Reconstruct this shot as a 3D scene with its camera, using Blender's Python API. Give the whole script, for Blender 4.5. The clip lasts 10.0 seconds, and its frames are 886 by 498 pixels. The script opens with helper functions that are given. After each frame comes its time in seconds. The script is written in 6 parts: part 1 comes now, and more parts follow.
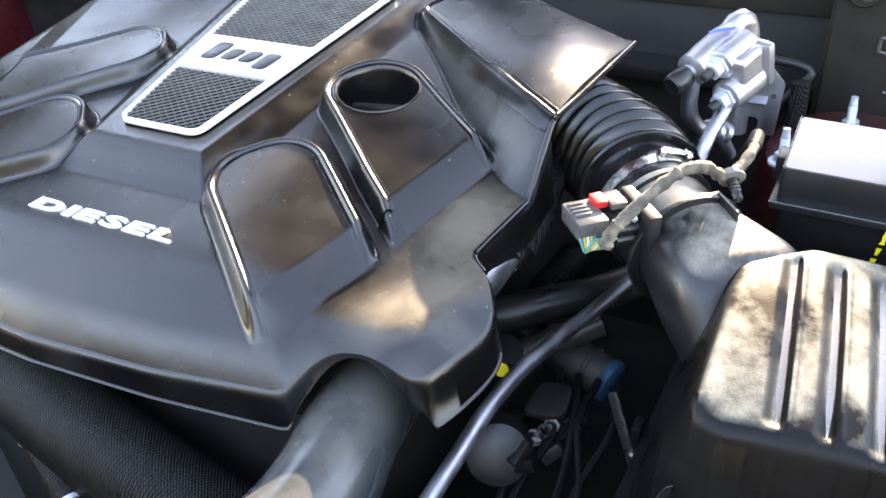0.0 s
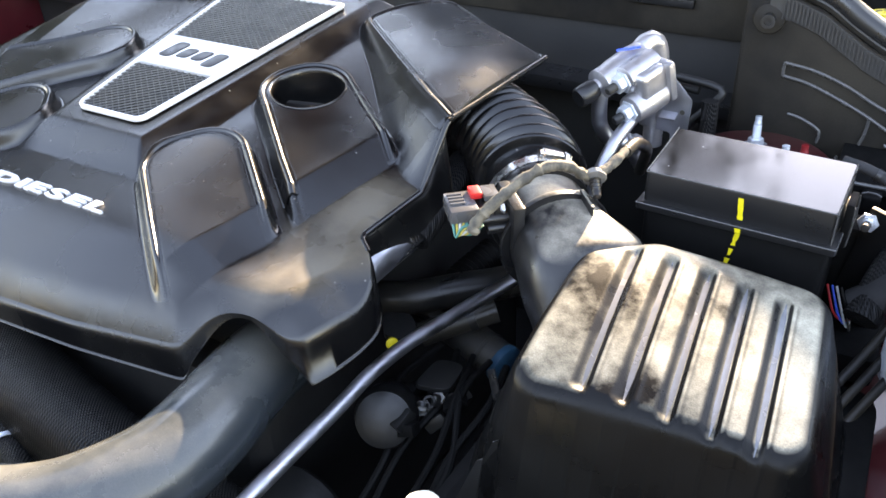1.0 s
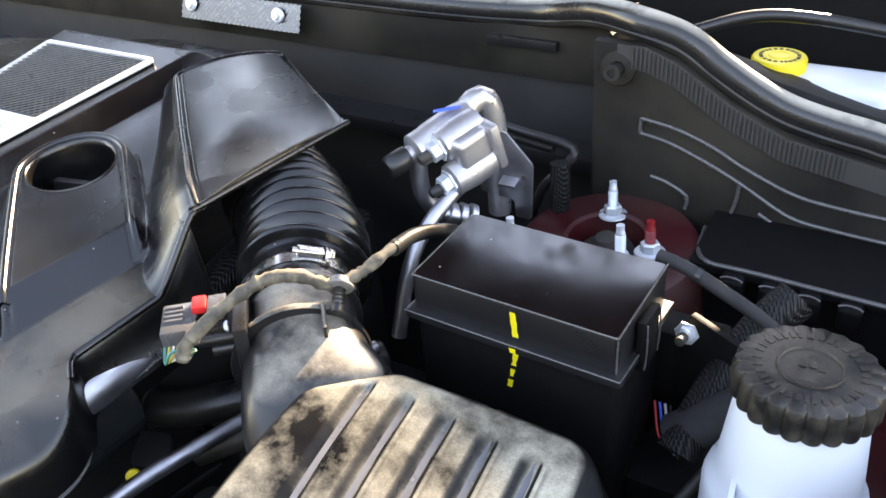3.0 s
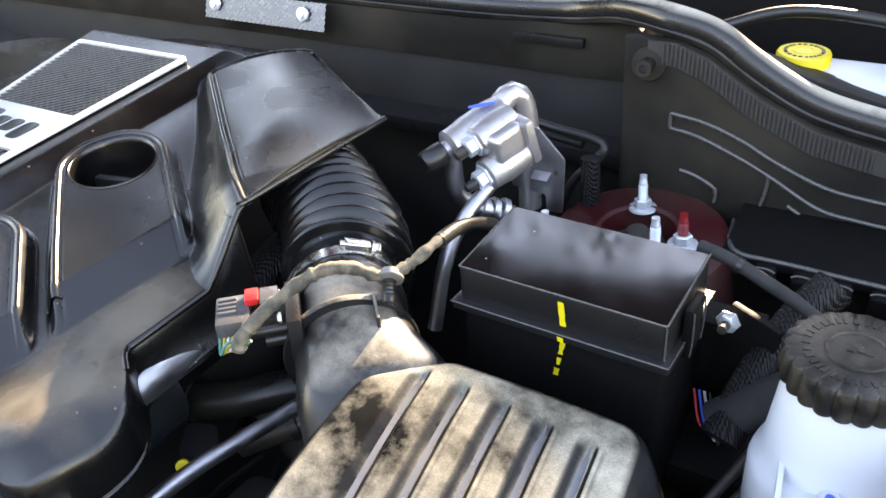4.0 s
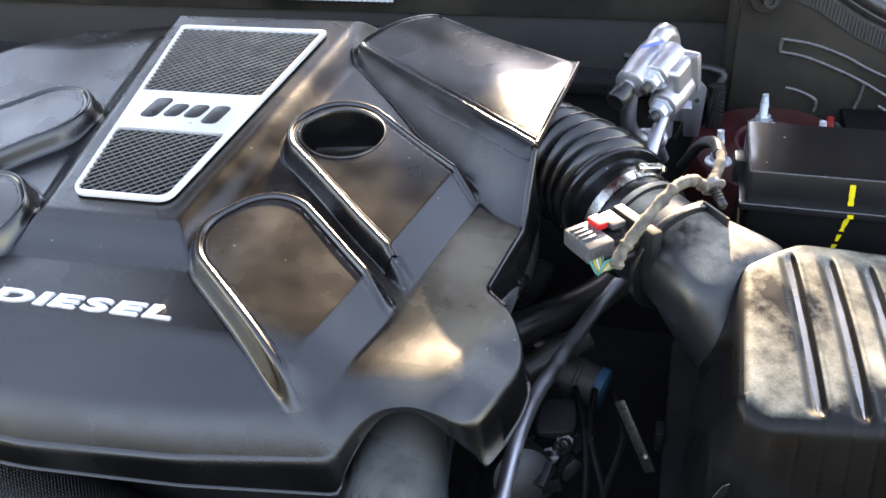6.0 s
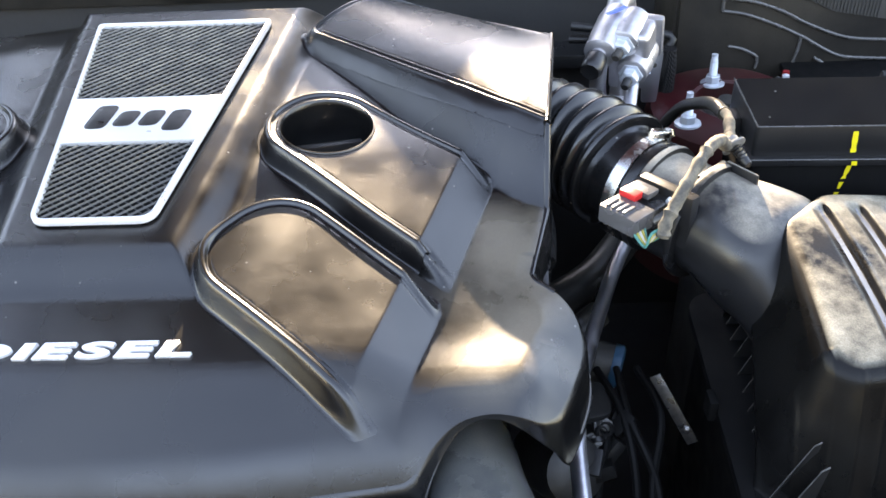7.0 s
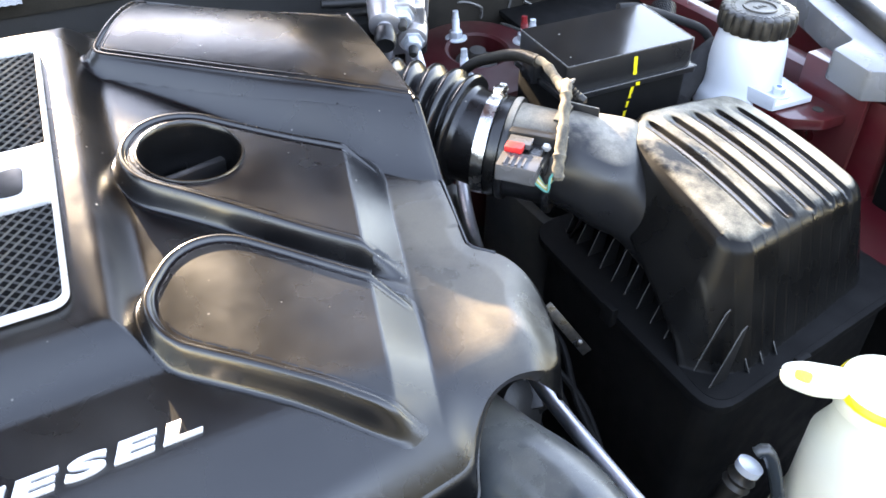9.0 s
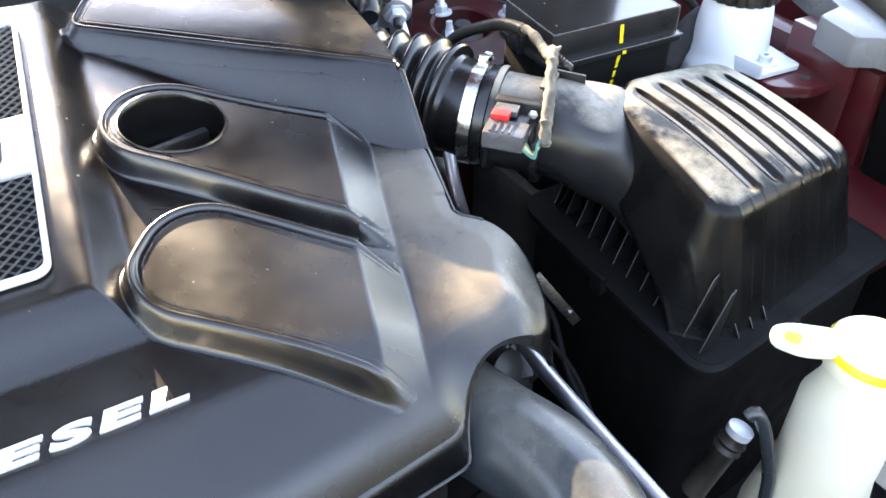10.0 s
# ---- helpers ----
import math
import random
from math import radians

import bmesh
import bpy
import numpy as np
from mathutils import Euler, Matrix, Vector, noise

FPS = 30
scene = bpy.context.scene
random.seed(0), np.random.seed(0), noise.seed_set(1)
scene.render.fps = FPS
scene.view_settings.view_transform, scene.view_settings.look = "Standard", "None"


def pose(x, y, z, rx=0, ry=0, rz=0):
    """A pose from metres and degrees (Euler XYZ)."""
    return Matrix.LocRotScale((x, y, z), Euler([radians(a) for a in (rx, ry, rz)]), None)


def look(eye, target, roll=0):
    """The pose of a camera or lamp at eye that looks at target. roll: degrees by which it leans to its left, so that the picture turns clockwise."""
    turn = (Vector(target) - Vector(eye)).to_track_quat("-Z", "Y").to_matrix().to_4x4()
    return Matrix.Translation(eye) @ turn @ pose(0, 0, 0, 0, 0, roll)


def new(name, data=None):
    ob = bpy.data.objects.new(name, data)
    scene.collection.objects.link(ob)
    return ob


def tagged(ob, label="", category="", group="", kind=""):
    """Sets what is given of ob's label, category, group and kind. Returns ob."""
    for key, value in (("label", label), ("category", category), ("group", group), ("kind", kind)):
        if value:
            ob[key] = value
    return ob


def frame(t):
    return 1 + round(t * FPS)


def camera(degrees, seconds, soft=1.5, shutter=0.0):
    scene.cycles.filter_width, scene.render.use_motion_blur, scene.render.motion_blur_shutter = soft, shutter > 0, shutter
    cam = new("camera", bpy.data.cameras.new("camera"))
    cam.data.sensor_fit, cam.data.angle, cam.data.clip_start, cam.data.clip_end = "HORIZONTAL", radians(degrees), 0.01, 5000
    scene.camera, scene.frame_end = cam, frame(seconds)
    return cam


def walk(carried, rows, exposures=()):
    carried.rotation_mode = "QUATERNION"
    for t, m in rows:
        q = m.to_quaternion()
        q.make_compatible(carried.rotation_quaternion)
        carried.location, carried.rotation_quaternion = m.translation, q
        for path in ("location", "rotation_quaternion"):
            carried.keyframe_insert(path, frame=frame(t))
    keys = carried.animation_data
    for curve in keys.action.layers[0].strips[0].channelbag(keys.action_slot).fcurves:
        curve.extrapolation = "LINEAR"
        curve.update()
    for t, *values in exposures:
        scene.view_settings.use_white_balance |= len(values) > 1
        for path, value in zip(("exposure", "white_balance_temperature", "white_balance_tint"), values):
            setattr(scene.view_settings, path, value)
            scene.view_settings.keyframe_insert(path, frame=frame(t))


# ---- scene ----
cam = camera(55.6, 10.0, 1.6)
METRES = 1.4
START = pose(0.5384, -0.4958, 1.4103, -34.7125, 2.6925, 25.5677)
ROWS = [
    (0.0, 0.0, 0.0, 0.0, -0.0, 0.0, -0.0),
    (0.5, 0.0388, -0.0345, -0.0191, 0.84, 0.53, -2.32),
    (1.0, 0.0876, -0.0525, -0.0198, 2.35, 1.24, -2.92),
    (1.5, 0.1573, -0.0214, 0.0179, 2.03, 2.14, -2.23),
    (2.0, 0.2119, 0.0356, 0.0387, 2.6, 1.91, -2.19),
    (3.5, 0.2397, 0.0458, 0.0472, 5.17, 1.5, -2.01),
    (4.0, 0.2136, 0.0341, 0.0424, 4.5, 1.48, -1.68),
    (4.5, 0.1547, 0.0194, 0.0323, -1.21, 1.46, 1.3),
    (5.0, 0.0523, -0.019, 0.0158, -8.19, 1.34, 4.99),
    (5.5, -0.0314, -0.0223, 0.0123, -9.15, 0.36, 5.6),
    (7.0, -0.1753, 0.0677, 0.0416, -21.44, -2.68, 13.64),
    (7.5, -0.2131, 0.1117, 0.0602, -32.06, -6.27, 17.03),
    (8.0, -0.2834, 0.1529, 0.106, -46.44, -11.73, 21.71),
    (8.5, -0.287, 0.1665, 0.1155, -53.01, -15.6, 23.89),
    (9.0, -0.3024, 0.1547, 0.1073, -51.47, -15.04, 25.49),
    (9.5, -0.3084, 0.1577, 0.1072, -50.56, -14.56, 26.67),
    (10.0, -0.3043, 0.1579, 0.0962, -52.45, -16.26, 26.19),
]
EXPOSURES = [(0.0, 4.08, 8700, 24), (1.0, 3.84, 8800, 24), (2.0, 3.64, 9200, 24), (3.5, 3.70, 9200, 24), (5.5, 3.69, 9000, 24), (7.0, 3.84, 8700, 23), (8.0, 3.81, 8700, 23), (8.5, 3.82, 8700, 23), (9.0, 4.20, 8700, 23), (10.0, 4.13, 8700, 23)]
walk(cam, [(t, START @ pose(METRES * x, METRES * y, METRES * z, 90 + pitch, roll, yaw)) for t, x, y, z, yaw, pitch, roll in ROWS], EXPOSURES)

# ---- daylight ----
SUN = Vector((-0.02, 0.945, 0.330)).normalized()
world = bpy.data.worlds.new("world")
scene.world = world
world.use_nodes = True
wn = world.node_tree.nodes
sky = wn.new("ShaderNodeTexSky")
sky.sky_type = "NISHITA"
sky.sun_disc = False
sky.dust_density = 0.15
sky.sun_elevation = math.asin(SUN.z)
sky.sun_rotation = math.atan2(SUN.x, SUN.y)
world.node_tree.links.new(sky.outputs[0], wn["Background"].inputs[0])
wn["Background"].inputs[1].default_value = 0.15
sun = new("sun", bpy.data.lights.new("sun", "SUN"))
sun.data.energy, sun.data.angle, sun.data.color = 3.3, radians(0.6), (1.0, 0.955, 0.78)
sun.matrix_world = look(SUN * 10, (0, 0, 0))


# ---- materials ----
def mat(name, color, rough=0.5, metal=0.0, second=None, scale=30.0, amount=0.5, bump=0.0, grain=900.0, rough_var=0.12, dust=0.0, dust_scale=9.0, coat=0.0, spec=0.5, settled=False, dust_lo=0.40, dust_color=(0.44, 0.37, 0.27), specks=0.0, dust_from=None, facing=(0.80, 0.97)):
    """A surface with blotches at one scale, grain at another, and dust that gathers in patches on what faces up."""
    m = bpy.data.materials.new(name)
    m.use_nodes = True
    n, link = m.node_tree.nodes, m.node_tree.links.new
    b = n["Principled BSDF"]
    b.inputs["Metallic"].default_value = metal
    b.inputs["Coat Weight"].default_value = coat
    b.inputs["Coat Roughness"].default_value = 0.06
    b.inputs["Specular IOR Level"].default_value = spec
    co = n.new("ShaderNodeTexCoord")
    n1 = n.new("ShaderNodeTexNoise")
    n1.inputs["Scale"].default_value, n1.inputs["Detail"].default_value = scale, 6
    link(co.outputs["Object"], n1.inputs["Vector"])
    mix = n.new("ShaderNodeMix")
    mix.data_type = "RGBA"
    mix.inputs[6].default_value = (*color, 1)
    mix.inputs[7].default_value = (*(second or [c * 0.6 for c in color]), 1)
    ramp = n.new("ShaderNodeMapRange")
    ramp.inputs["From Min"].default_value, ramp.inputs["From Max"].default_value = 0.42, 0.68
    ramp.inputs["To Max"].default_value = amount
    link(n1.outputs["Fac"], ramp.inputs["Value"])
    link(ramp.outputs[0], mix.inputs[0])
    n2 = n.new("ShaderNodeTexNoise")
    n2.inputs["Scale"].default_value, n2.inputs["Detail"].default_value = grain, 2
    link(co.outputs["Object"], n2.inputs["Vector"])
    out = mix.outputs[2]
    rv = n.new("ShaderNodeMapRange")
    rv.inputs["From Min"].default_value, rv.inputs["From Max"].default_value = 0.3, 0.7
    rv.inputs["To Min"].default_value, rv.inputs["To Max"].default_value = max(rough - rough_var, 0.03), rough + rough_var
    link(n1.outputs["Fac"], rv.inputs["Value"])
    rout = rv.outputs[0]
    if dust:
        n3 = n.new("ShaderNodeTexNoise")
        n3.inputs["Scale"].default_value, n3.inputs["Detail"].default_value, n3.inputs["Roughness"].default_value = dust_scale, 8, 0.62
        link(co.outputs["Object"], n3.inputs["Vector"])
        dr = n.new("ShaderNodeMapRange")
        dr.inputs["From Min"].default_value, dr.inputs["From Max"].default_value = dust_lo, dust_lo + 0.24
        dr.inputs["To Max"].default_value = dust
        link(n3.outputs["Fac"], dr.inputs["Value"])
        sp = n.new("ShaderNodeMapRange")
        sp.inputs["From Min"].default_value, sp.inputs["From Max"].default_value = 0.35, 0.75
        sp.inputs["To Min"].default_value = 0.68
        link(n2.outputs["Fac"], sp.inputs["Value"])
        mul = n.new("ShaderNodeMath")
        mul.operation = "MULTIPLY"
        link(dr.outputs[0], mul.inputs[0])
        link(sp.outputs[0], mul.inputs[1])
        if settled:
            xyz = n.new("ShaderNodeSeparateXYZ")
            link(co.outputs["Normal"], xyz.inputs[0])
            flat = n.new("ShaderNodeMapRange")
            flat.inputs["From Min"].default_value, flat.inputs["From Max"].default_value = facing
            link(xyz.outputs[2], flat.inputs["Value"])
            both = n.new("ShaderNodeMath")
            both.operation = "MULTIPLY"
            link(mul.outputs[0], both.inputs[0])
            link(flat.outputs[0], both.inputs[1])
            mul = both
        if dust_from:
            # dust lies on one flank only, painting its sunlit patch paler
            px = n.new("ShaderNodeSeparateXYZ")
            link(co.outputs["Object"], px.inputs[0])
            flank = n.new("ShaderNodeMapRange")
            flank.inputs["From Min"].default_value, flank.inputs["From Max"].default_value = dust_from
            flank.inputs["To Min"].default_value = 0.08
            link(px.outputs[0], flank.inputs["Value"])
            only = n.new("ShaderNodeMath")
            only.operation = "MULTIPLY"
            link(mul.outputs[0], only.inputs[0])
            link(flank.outputs[0], only.inputs[1])
            back = n.new("ShaderNodeMapRange")
            back.inputs["From Min"].default_value, back.inputs["From Max"].default_value = -0.03, -0.07
            link(px.outputs[1], back.inputs["Value"])
            low = n.new("ShaderNodeMath")
            low.operation = "MULTIPLY"
            link(only.outputs[0], low.inputs[0])
            link(back.outputs[0], low.inputs[1])
            mul = low
        dm = n.new("ShaderNodeMix")
        dm.data_type = "RGBA"
        dm.inputs[7].default_value = (*dust_color, 1)
        link(mul.outputs[0], dm.inputs[0])
        link(out, dm.inputs[6])
        out = dm.outputs[2]
        ra = n.new("ShaderNodeMath")
        ra.operation, ra.use_clamp = "MULTIPLY_ADD", True
        ra.inputs[1].default_value = 0.45
        link(mul.outputs[0], ra.inputs[0])
        link(rout, ra.inputs[2])
        rout = ra.outputs[0]
    if specks:
        # scattered grains of dirt
        vo = n.new("ShaderNodeTexVoronoi")
        vo.inputs["Scale"].default_value = 110.0
        link(co.outputs["Object"], vo.inputs["Vector"])
        dot = n.new("ShaderNodeMapRange")
        dot.inputs["From Min"].default_value, dot.inputs["From Max"].default_value = 0.07, 0.12
        dot.inputs["To Min"].default_value, dot.inputs["To Max"].default_value = 1.0, 0.0
        link(vo.outputs["Distance"], dot.inputs["Value"])
        few = n.new("ShaderNodeMath")
        few.operation = "GREATER_THAN"
        few.inputs[1].default_value = 0.93
        hue = n.new("ShaderNodeSeparateColor")
        link(vo.outputs["Color"], hue.inputs[0])
        link(hue.outputs[0], few.inputs[0])
        sm1 = n.new("ShaderNodeMath")
        sm1.operation = "MULTIPLY"
        link(dot.outputs[0], sm1.inputs[0])
        link(few.outputs[0], sm1.inputs[1])
        sm2 = n.new("ShaderNodeMath")
        sm2.operation = "MULTIPLY"
        sm2.inputs[1].default_value = specks
        link(sm1.outputs[0], sm2.inputs[0])
        gm = n.new("ShaderNodeMix")
        gm.data_type = "RGBA"
        gm.inputs[7].default_value = (0.5, 0.47, 0.42, 1)
        link(sm2.outputs[0], gm.inputs[0])
        link(out, gm.inputs[6])
        out = gm.outputs[2]
    link(out, b.inputs["Base Color"])
    link(rout, b.inputs["Roughness"])
    if bump:
        bp = n.new("ShaderNodeBump")
        bp.inputs["Strength"].default_value, bp.inputs["Distance"].default_value = bump, 0.0006
        link(n2.outputs["Fac"], bp.inputs["Height"])
        link(bp.outputs[0], b.inputs["Normal"])
    return m


cover_plastic = mat("cover_plastic", (0.0036, 0.0036, 0.0038), 0.255, second=(0.006, 0.0058, 0.0055), scale=13, bump=0.20, grain=1700, rough_var=0.12, spec=0.6, specks=0.22, dust_from=(0.245, 0.285), dust=0.27, dust_lo=0.34, dust_scale=8, settled=True)
rim_plastic = mat("rim_plastic", (0.0045, 0.0045, 0.0047), 0.24, second=(0.007, 0.007, 0.007), scale=40, rough_var=0.05, spec=0.6)
airbox_plastic = mat("airbox_plastic", (0.0040, 0.0039, 0.0038), 0.30, spec=0.16, second=(0.007, 0.0068, 0.0065), scale=22, bump=0.22, grain=900, facing=(0.82, 0.965), dust=0.86, dust_scale=9, settled=True, dust_lo=0.40, dust_color=(0.68, 0.62, 0.48))
# pale blue-grey base stands for the sky mirrored in the lid's grooves
groove_sheen = mat("groove_sheen", (0.13, 0.135, 0.145), 0.24, second=(0.08, 0.082, 0.088), scale=60, spec=0.8, rough_var=0.06)
duct_rubber = mat("duct_rubber", (0.006, 0.006, 0.0063), 0.25, specks=0.25, scale=25, bump=0.12, rough_var=0.06)
neck_plastic = mat("neck_plastic", (0.009, 0.009, 0.0095), 0.36, scale=30, bump=0.2, dust=0.75, dust_scale=12, dust_lo=0.36, settled=True, facing=(0.74, 0.97), dust_color=(0.58, 0.52, 0.42))
fin_plastic = mat("fin_plastic", (0.007, 0.007, 0.0072), 0.42, scale=25, bump=0.15)
black_plastic = mat("black_plastic", (0.012, 0.012, 0.0125), 0.34, scale=25, bump=0.15)
dull_black = mat("dull_black", (0.012, 0.012, 0.012), 0.6, scale=20, bump=0.3, dust=0.12)
cowl_plastic = mat("cowl_plastic", (0.0085, 0.0078, 0.0070), 0.52, spec=0.20, scale=18, bump=0.25, grain=600, dust=0.06, dust_scale=6)
cowl_rib = mat("cowl_rib", (0.040, 0.039, 0.037), 0.5, scale=40, bump=0.3)
# paler plastic for edges, its colour standing for the light they catch
lit_edge = mat("lit_edge", (0.07, 0.068, 0.065), 0.28, scale=60, bump=0.2)
box_gloss = mat("box_gloss", (0.0045, 0.0035, 0.0036), 0.09, second=(0.006, 0.005, 0.005), scale=18, rough_var=0.05, spec=0.75, specks=0.6, dust=0.02, dust_scale=14, dust_lo=0.56, grain=1500)
pipe_paint = mat("pipe_paint", (0.024, 0.030, 0.034), 0.22, scale=16, bump=0.10, dust=0.22, dust_scale=10, dust_lo=0.34, settled=True, facing=(0.30, 0.95), dust_color=(0.44, 0.41, 0.34))
rubber_black = mat("rubber_black", (0.009, 0.009, 0.009), 0.36, spec=0.3, scale=30, bump=0.1, dust=0.08)
bare_aluminium = mat("bare_aluminium", (0.50, 0.50, 0.53), 0.40, 1.0, second=(0.40, 0.40, 0.43), scale=60, bump=0.25)
cast_aluminium = mat("cast_aluminium", (0.50, 0.49, 0.50), 0.38, 0.8, second=(0.32, 0.30, 0.31), scale=70, bump=0.45, grain=500)
worn_steel = mat("worn_steel", (0.20, 0.195, 0.185), 0.6, 0.2, second=(0.05, 0.05, 0.05), scale=90, amount=0.8, bump=0.3)
strip_steel = mat("strip_steel", (0.16, 0.155, 0.15), 0.34, 0.9, second=(0.05, 0.05, 0.05), scale=90, amount=0.8, bump=0.2)
zinc = mat("zinc", (0.62, 0.66, 0.70), 0.42, 0.6, second=(0.48, 0.52, 0.57), scale=90, bump=0.15)
steel_band = mat("steel_band", (0.68, 0.67, 0.65), 0.24, 1.0, scale=120)
bright_frame = mat("bright_frame", (0.70, 0.70, 0.70), 0.32, 0.40, second=(0.72, 0.72, 0.73), scale=60, rough_var=0.05)
grille_metal = mat("grille_metal", (0.10, 0.10, 0.10), 0.38, 0.5, scale=60)
red_paint = mat("red_paint", (0.075, 0.006, 0.009), 0.34, second=(0.05, 0.005, 0.007), scale=12, coat=0.6, dust=0.05)
# red_paint with shade put into its colour, for the strut tower
tower_red_shade = mat("tower_red_shade", (0.040, 0.0035, 0.005), 0.42, second=(0.022, 0.003, 0.004), scale=14, spec=0.35, dust=0.05)
cap_red = mat("cap_red", (0.20, 0.008, 0.010), 0.45, scale=50)
bark = mat("bark", (0.06, 0.045, 0.035), 0.85, scale=8, bump=0.5, grain=60)
white_tank = mat("white_tank", (0.58, 0.62, 0.66), 0.38, second=(0.50, 0.55, 0.60), scale=9, rough_var=0.05)
cream_tank = mat("cream_tank", (0.66, 0.64, 0.52), 0.4, second=(0.60, 0.56, 0.38), scale=9)
yellow_paint = mat("yellow_paint", (0.78, 0.62, 0.02), 0.45, second=(0.62, 0.5, 0.02), scale=80)
yellow_plastic = mat("yellow_plastic", (0.72, 0.56, 0.015), 0.4, second=(0.6, 0.45, 0.01), scale=30)
cap_plastic = mat("cap_plastic", (0.008, 0.008, 0.008), 0.40, spec=0.35, specks=0.5, scale=40, bump=0.3, dust=0.10, dust_scale=60)
tape_dusty = mat("tape_dusty", (0.040, 0.037, 0.031), 0.8, second=(0.10, 0.088, 0.065), scale=120, amount=1.0, bump=0.5, dust=0.35, dust_scale=60)
tape_grey = mat("tape_grey", (0.022, 0.022, 0.023), 0.75, spec=0.3, scale=70, bump=0.3)
# heavy pale dust on the upper side stands for sun glare on the rubber
seal_rubber = mat("seal_rubber", (0.014, 0.014, 0.014), 0.27, scale=30, bump=0.1, dust=0.80, dust_scale=30, dust_lo=0.24, settled=True, facing=(0.66, 0.98), dust_color=(0.6, 0.56, 0.48))
foil = mat("foil", (0.30, 0.305, 0.32), 0.30, 1.0, second=(0.40, 0.40, 0.43), scale=160)
shield_foil = mat("shield_foil", (0.15, 0.153, 0.16), 0.32, 1.0, second=(0.22, 0.22, 0.24), scale=160)
braid = mat("braid", (0.007, 0.007, 0.0075), 0.45, spec=0.25, scale=60, rough_var=0.05)
bn, bl = braid.node_tree.nodes, braid.node_tree.links
bco = bn.new("ShaderNodeTexCoord")
waves = []
for turn in (0.7, -0.6):
    mp = bn.new("ShaderNodeMapping")
    mp.inputs["Rotation"].default_value = (0.5, 0.3, turn)
    bl.new(bco.outputs["Object"], mp.inputs["Vector"])
    wv = bn.new("ShaderNodeTexWave")
    wv.inputs["Scale"].default_value, wv.inputs["Distortion"].default_value = 135.0, 0.8
    bl.new(mp.outputs[0], wv.inputs["Vector"])
    waves.append(wv)
bx = bn.new("ShaderNodeMath")
bx.operation = "MULTIPLY"
bl.new(waves[0].outputs["Fac"], bx.inputs[0])
bl.new(waves[1].outputs["Fac"], bx.inputs[1])
bb = bn.new("ShaderNodeBump")
bb.inputs["Strength"].default_value, bb.inputs["Distance"].default_value = 1.0, 0.0015
bl.new(bx.outputs[0], bb.inputs["Height"])
bl.new(bb.outputs[0], bn["Principled BSDF"].inputs["Normal"])
connector_grey = mat("connector_grey", (0.075, 0.075, 0.077), 0.26, second=(0.05, 0.05, 0.055), scale=60)
fender_grey = mat("fender_grey", (0.15, 0.155, 0.16), 0.32, second=(0.11, 0.11, 0.115), scale=20, bump=0.2, grain=700)
# black_plastic again, its colour darkened for parts that lie in shade
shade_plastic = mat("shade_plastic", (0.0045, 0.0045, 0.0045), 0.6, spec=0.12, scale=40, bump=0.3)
red_plastic = mat("red_plastic", (0.55, 0.02, 0.02), 0.4, scale=50)
blue_ink = mat("blue_ink", (0.01, 0.10, 0.65), 0.5, scale=80)
bay_dark = mat("bay_dark", (0.006, 0.006, 0.006), 0.65, second=(0.012, 0.011, 0.010), scale=14, amount=1.0, bump=0.5, grain=120)
engine_metal = mat("engine_metal", (0.013, 0.013, 0.013), 0.45, 0.2, second=(0.010, 0.010, 0.010), scale=30, amount=1.0, bump=0.4, grain=160)
ground_earth = mat("ground_earth", (0.15, 0.14, 0.12), 0.9, second=(0.10, 0.09, 0.08), scale=0.8, amount=1.0, bump=0.5, grain=8)
letter_metal = mat("letter_metal", (0.85, 0.85, 0.87), 0.30, 0.35, second=(0.75, 0.75, 0.77), scale=80)
logo_dark = mat("logo_dark", (0.02, 0.02, 0.02), 0.35, scale=80)
cap_blue = mat("cap_blue", (0.010, 0.06, 0.11), 0.45, scale=60)
wire_green = mat("wire_green", (0.02, 0.18, 0.15), 0.45, scale=80)
wire_yellow = mat("wire_yellow", (0.42, 0.33, 0.05), 0.45, scale=80)
wire_white = mat("wire_white", (0.6, 0.6, 0.56), 0.45, scale=80)


# ---- building blocks ----
def thing(name, place, label, category, group="", kind=""):
    ob = new(name)
    ob.empty_display_size = 0.02
    ob.location = place
    return tagged(ob, label, category, group, kind)


def smooth(me, angle=40, flat_big=False):
    """Smooth shading, but for the broad plane faces of a block, which stay flat."""
    most = max(p.area for p in me.polygons)
    for p in me.polygons:
        p.use_smooth = not (flat_big and p.area > 0.08 * most)
    me.set_sharp_from_angle(angle=radians(angle))


def part(name, bm, material, parent=None, label="", angle=40):
    """Links a bmesh (in world places) as one mesh object under a thing."""
    blocky = len(bm.faces) < 400 and len(bm.faces) > 0 and max(f.calc_area() for f in bm.faces) > 12 * sorted(f.calc_area() for f in bm.faces)[len(bm.faces) // 2]
    bmesh.ops.recalc_face_normals(bm, faces=bm.faces)
    me = bpy.data.meshes.new(name)
    bm.to_mesh(me)
    bm.free()
    smooth(me, angle, blocky)
    return mesh_part(name, me, material, parent, label)


def mesh_part(name, me, material, parent=None, label=""):
    me.materials.append(material)
    ob = new(name, me)
    if parent:
        base = parent
        off = Vector((0, 0, 0))
        while base:
            off += base.location
            base = base.parent
        me.transform(Matrix.Translation(-off))
        ob.parent = parent
    if label:
        ob["label"] = label
    return ob


def solo(name, bm, material, label, category, group="", kind="", angle=40):
    return tagged(part(name, bm, material, None, label, angle), label, category, group, kind)


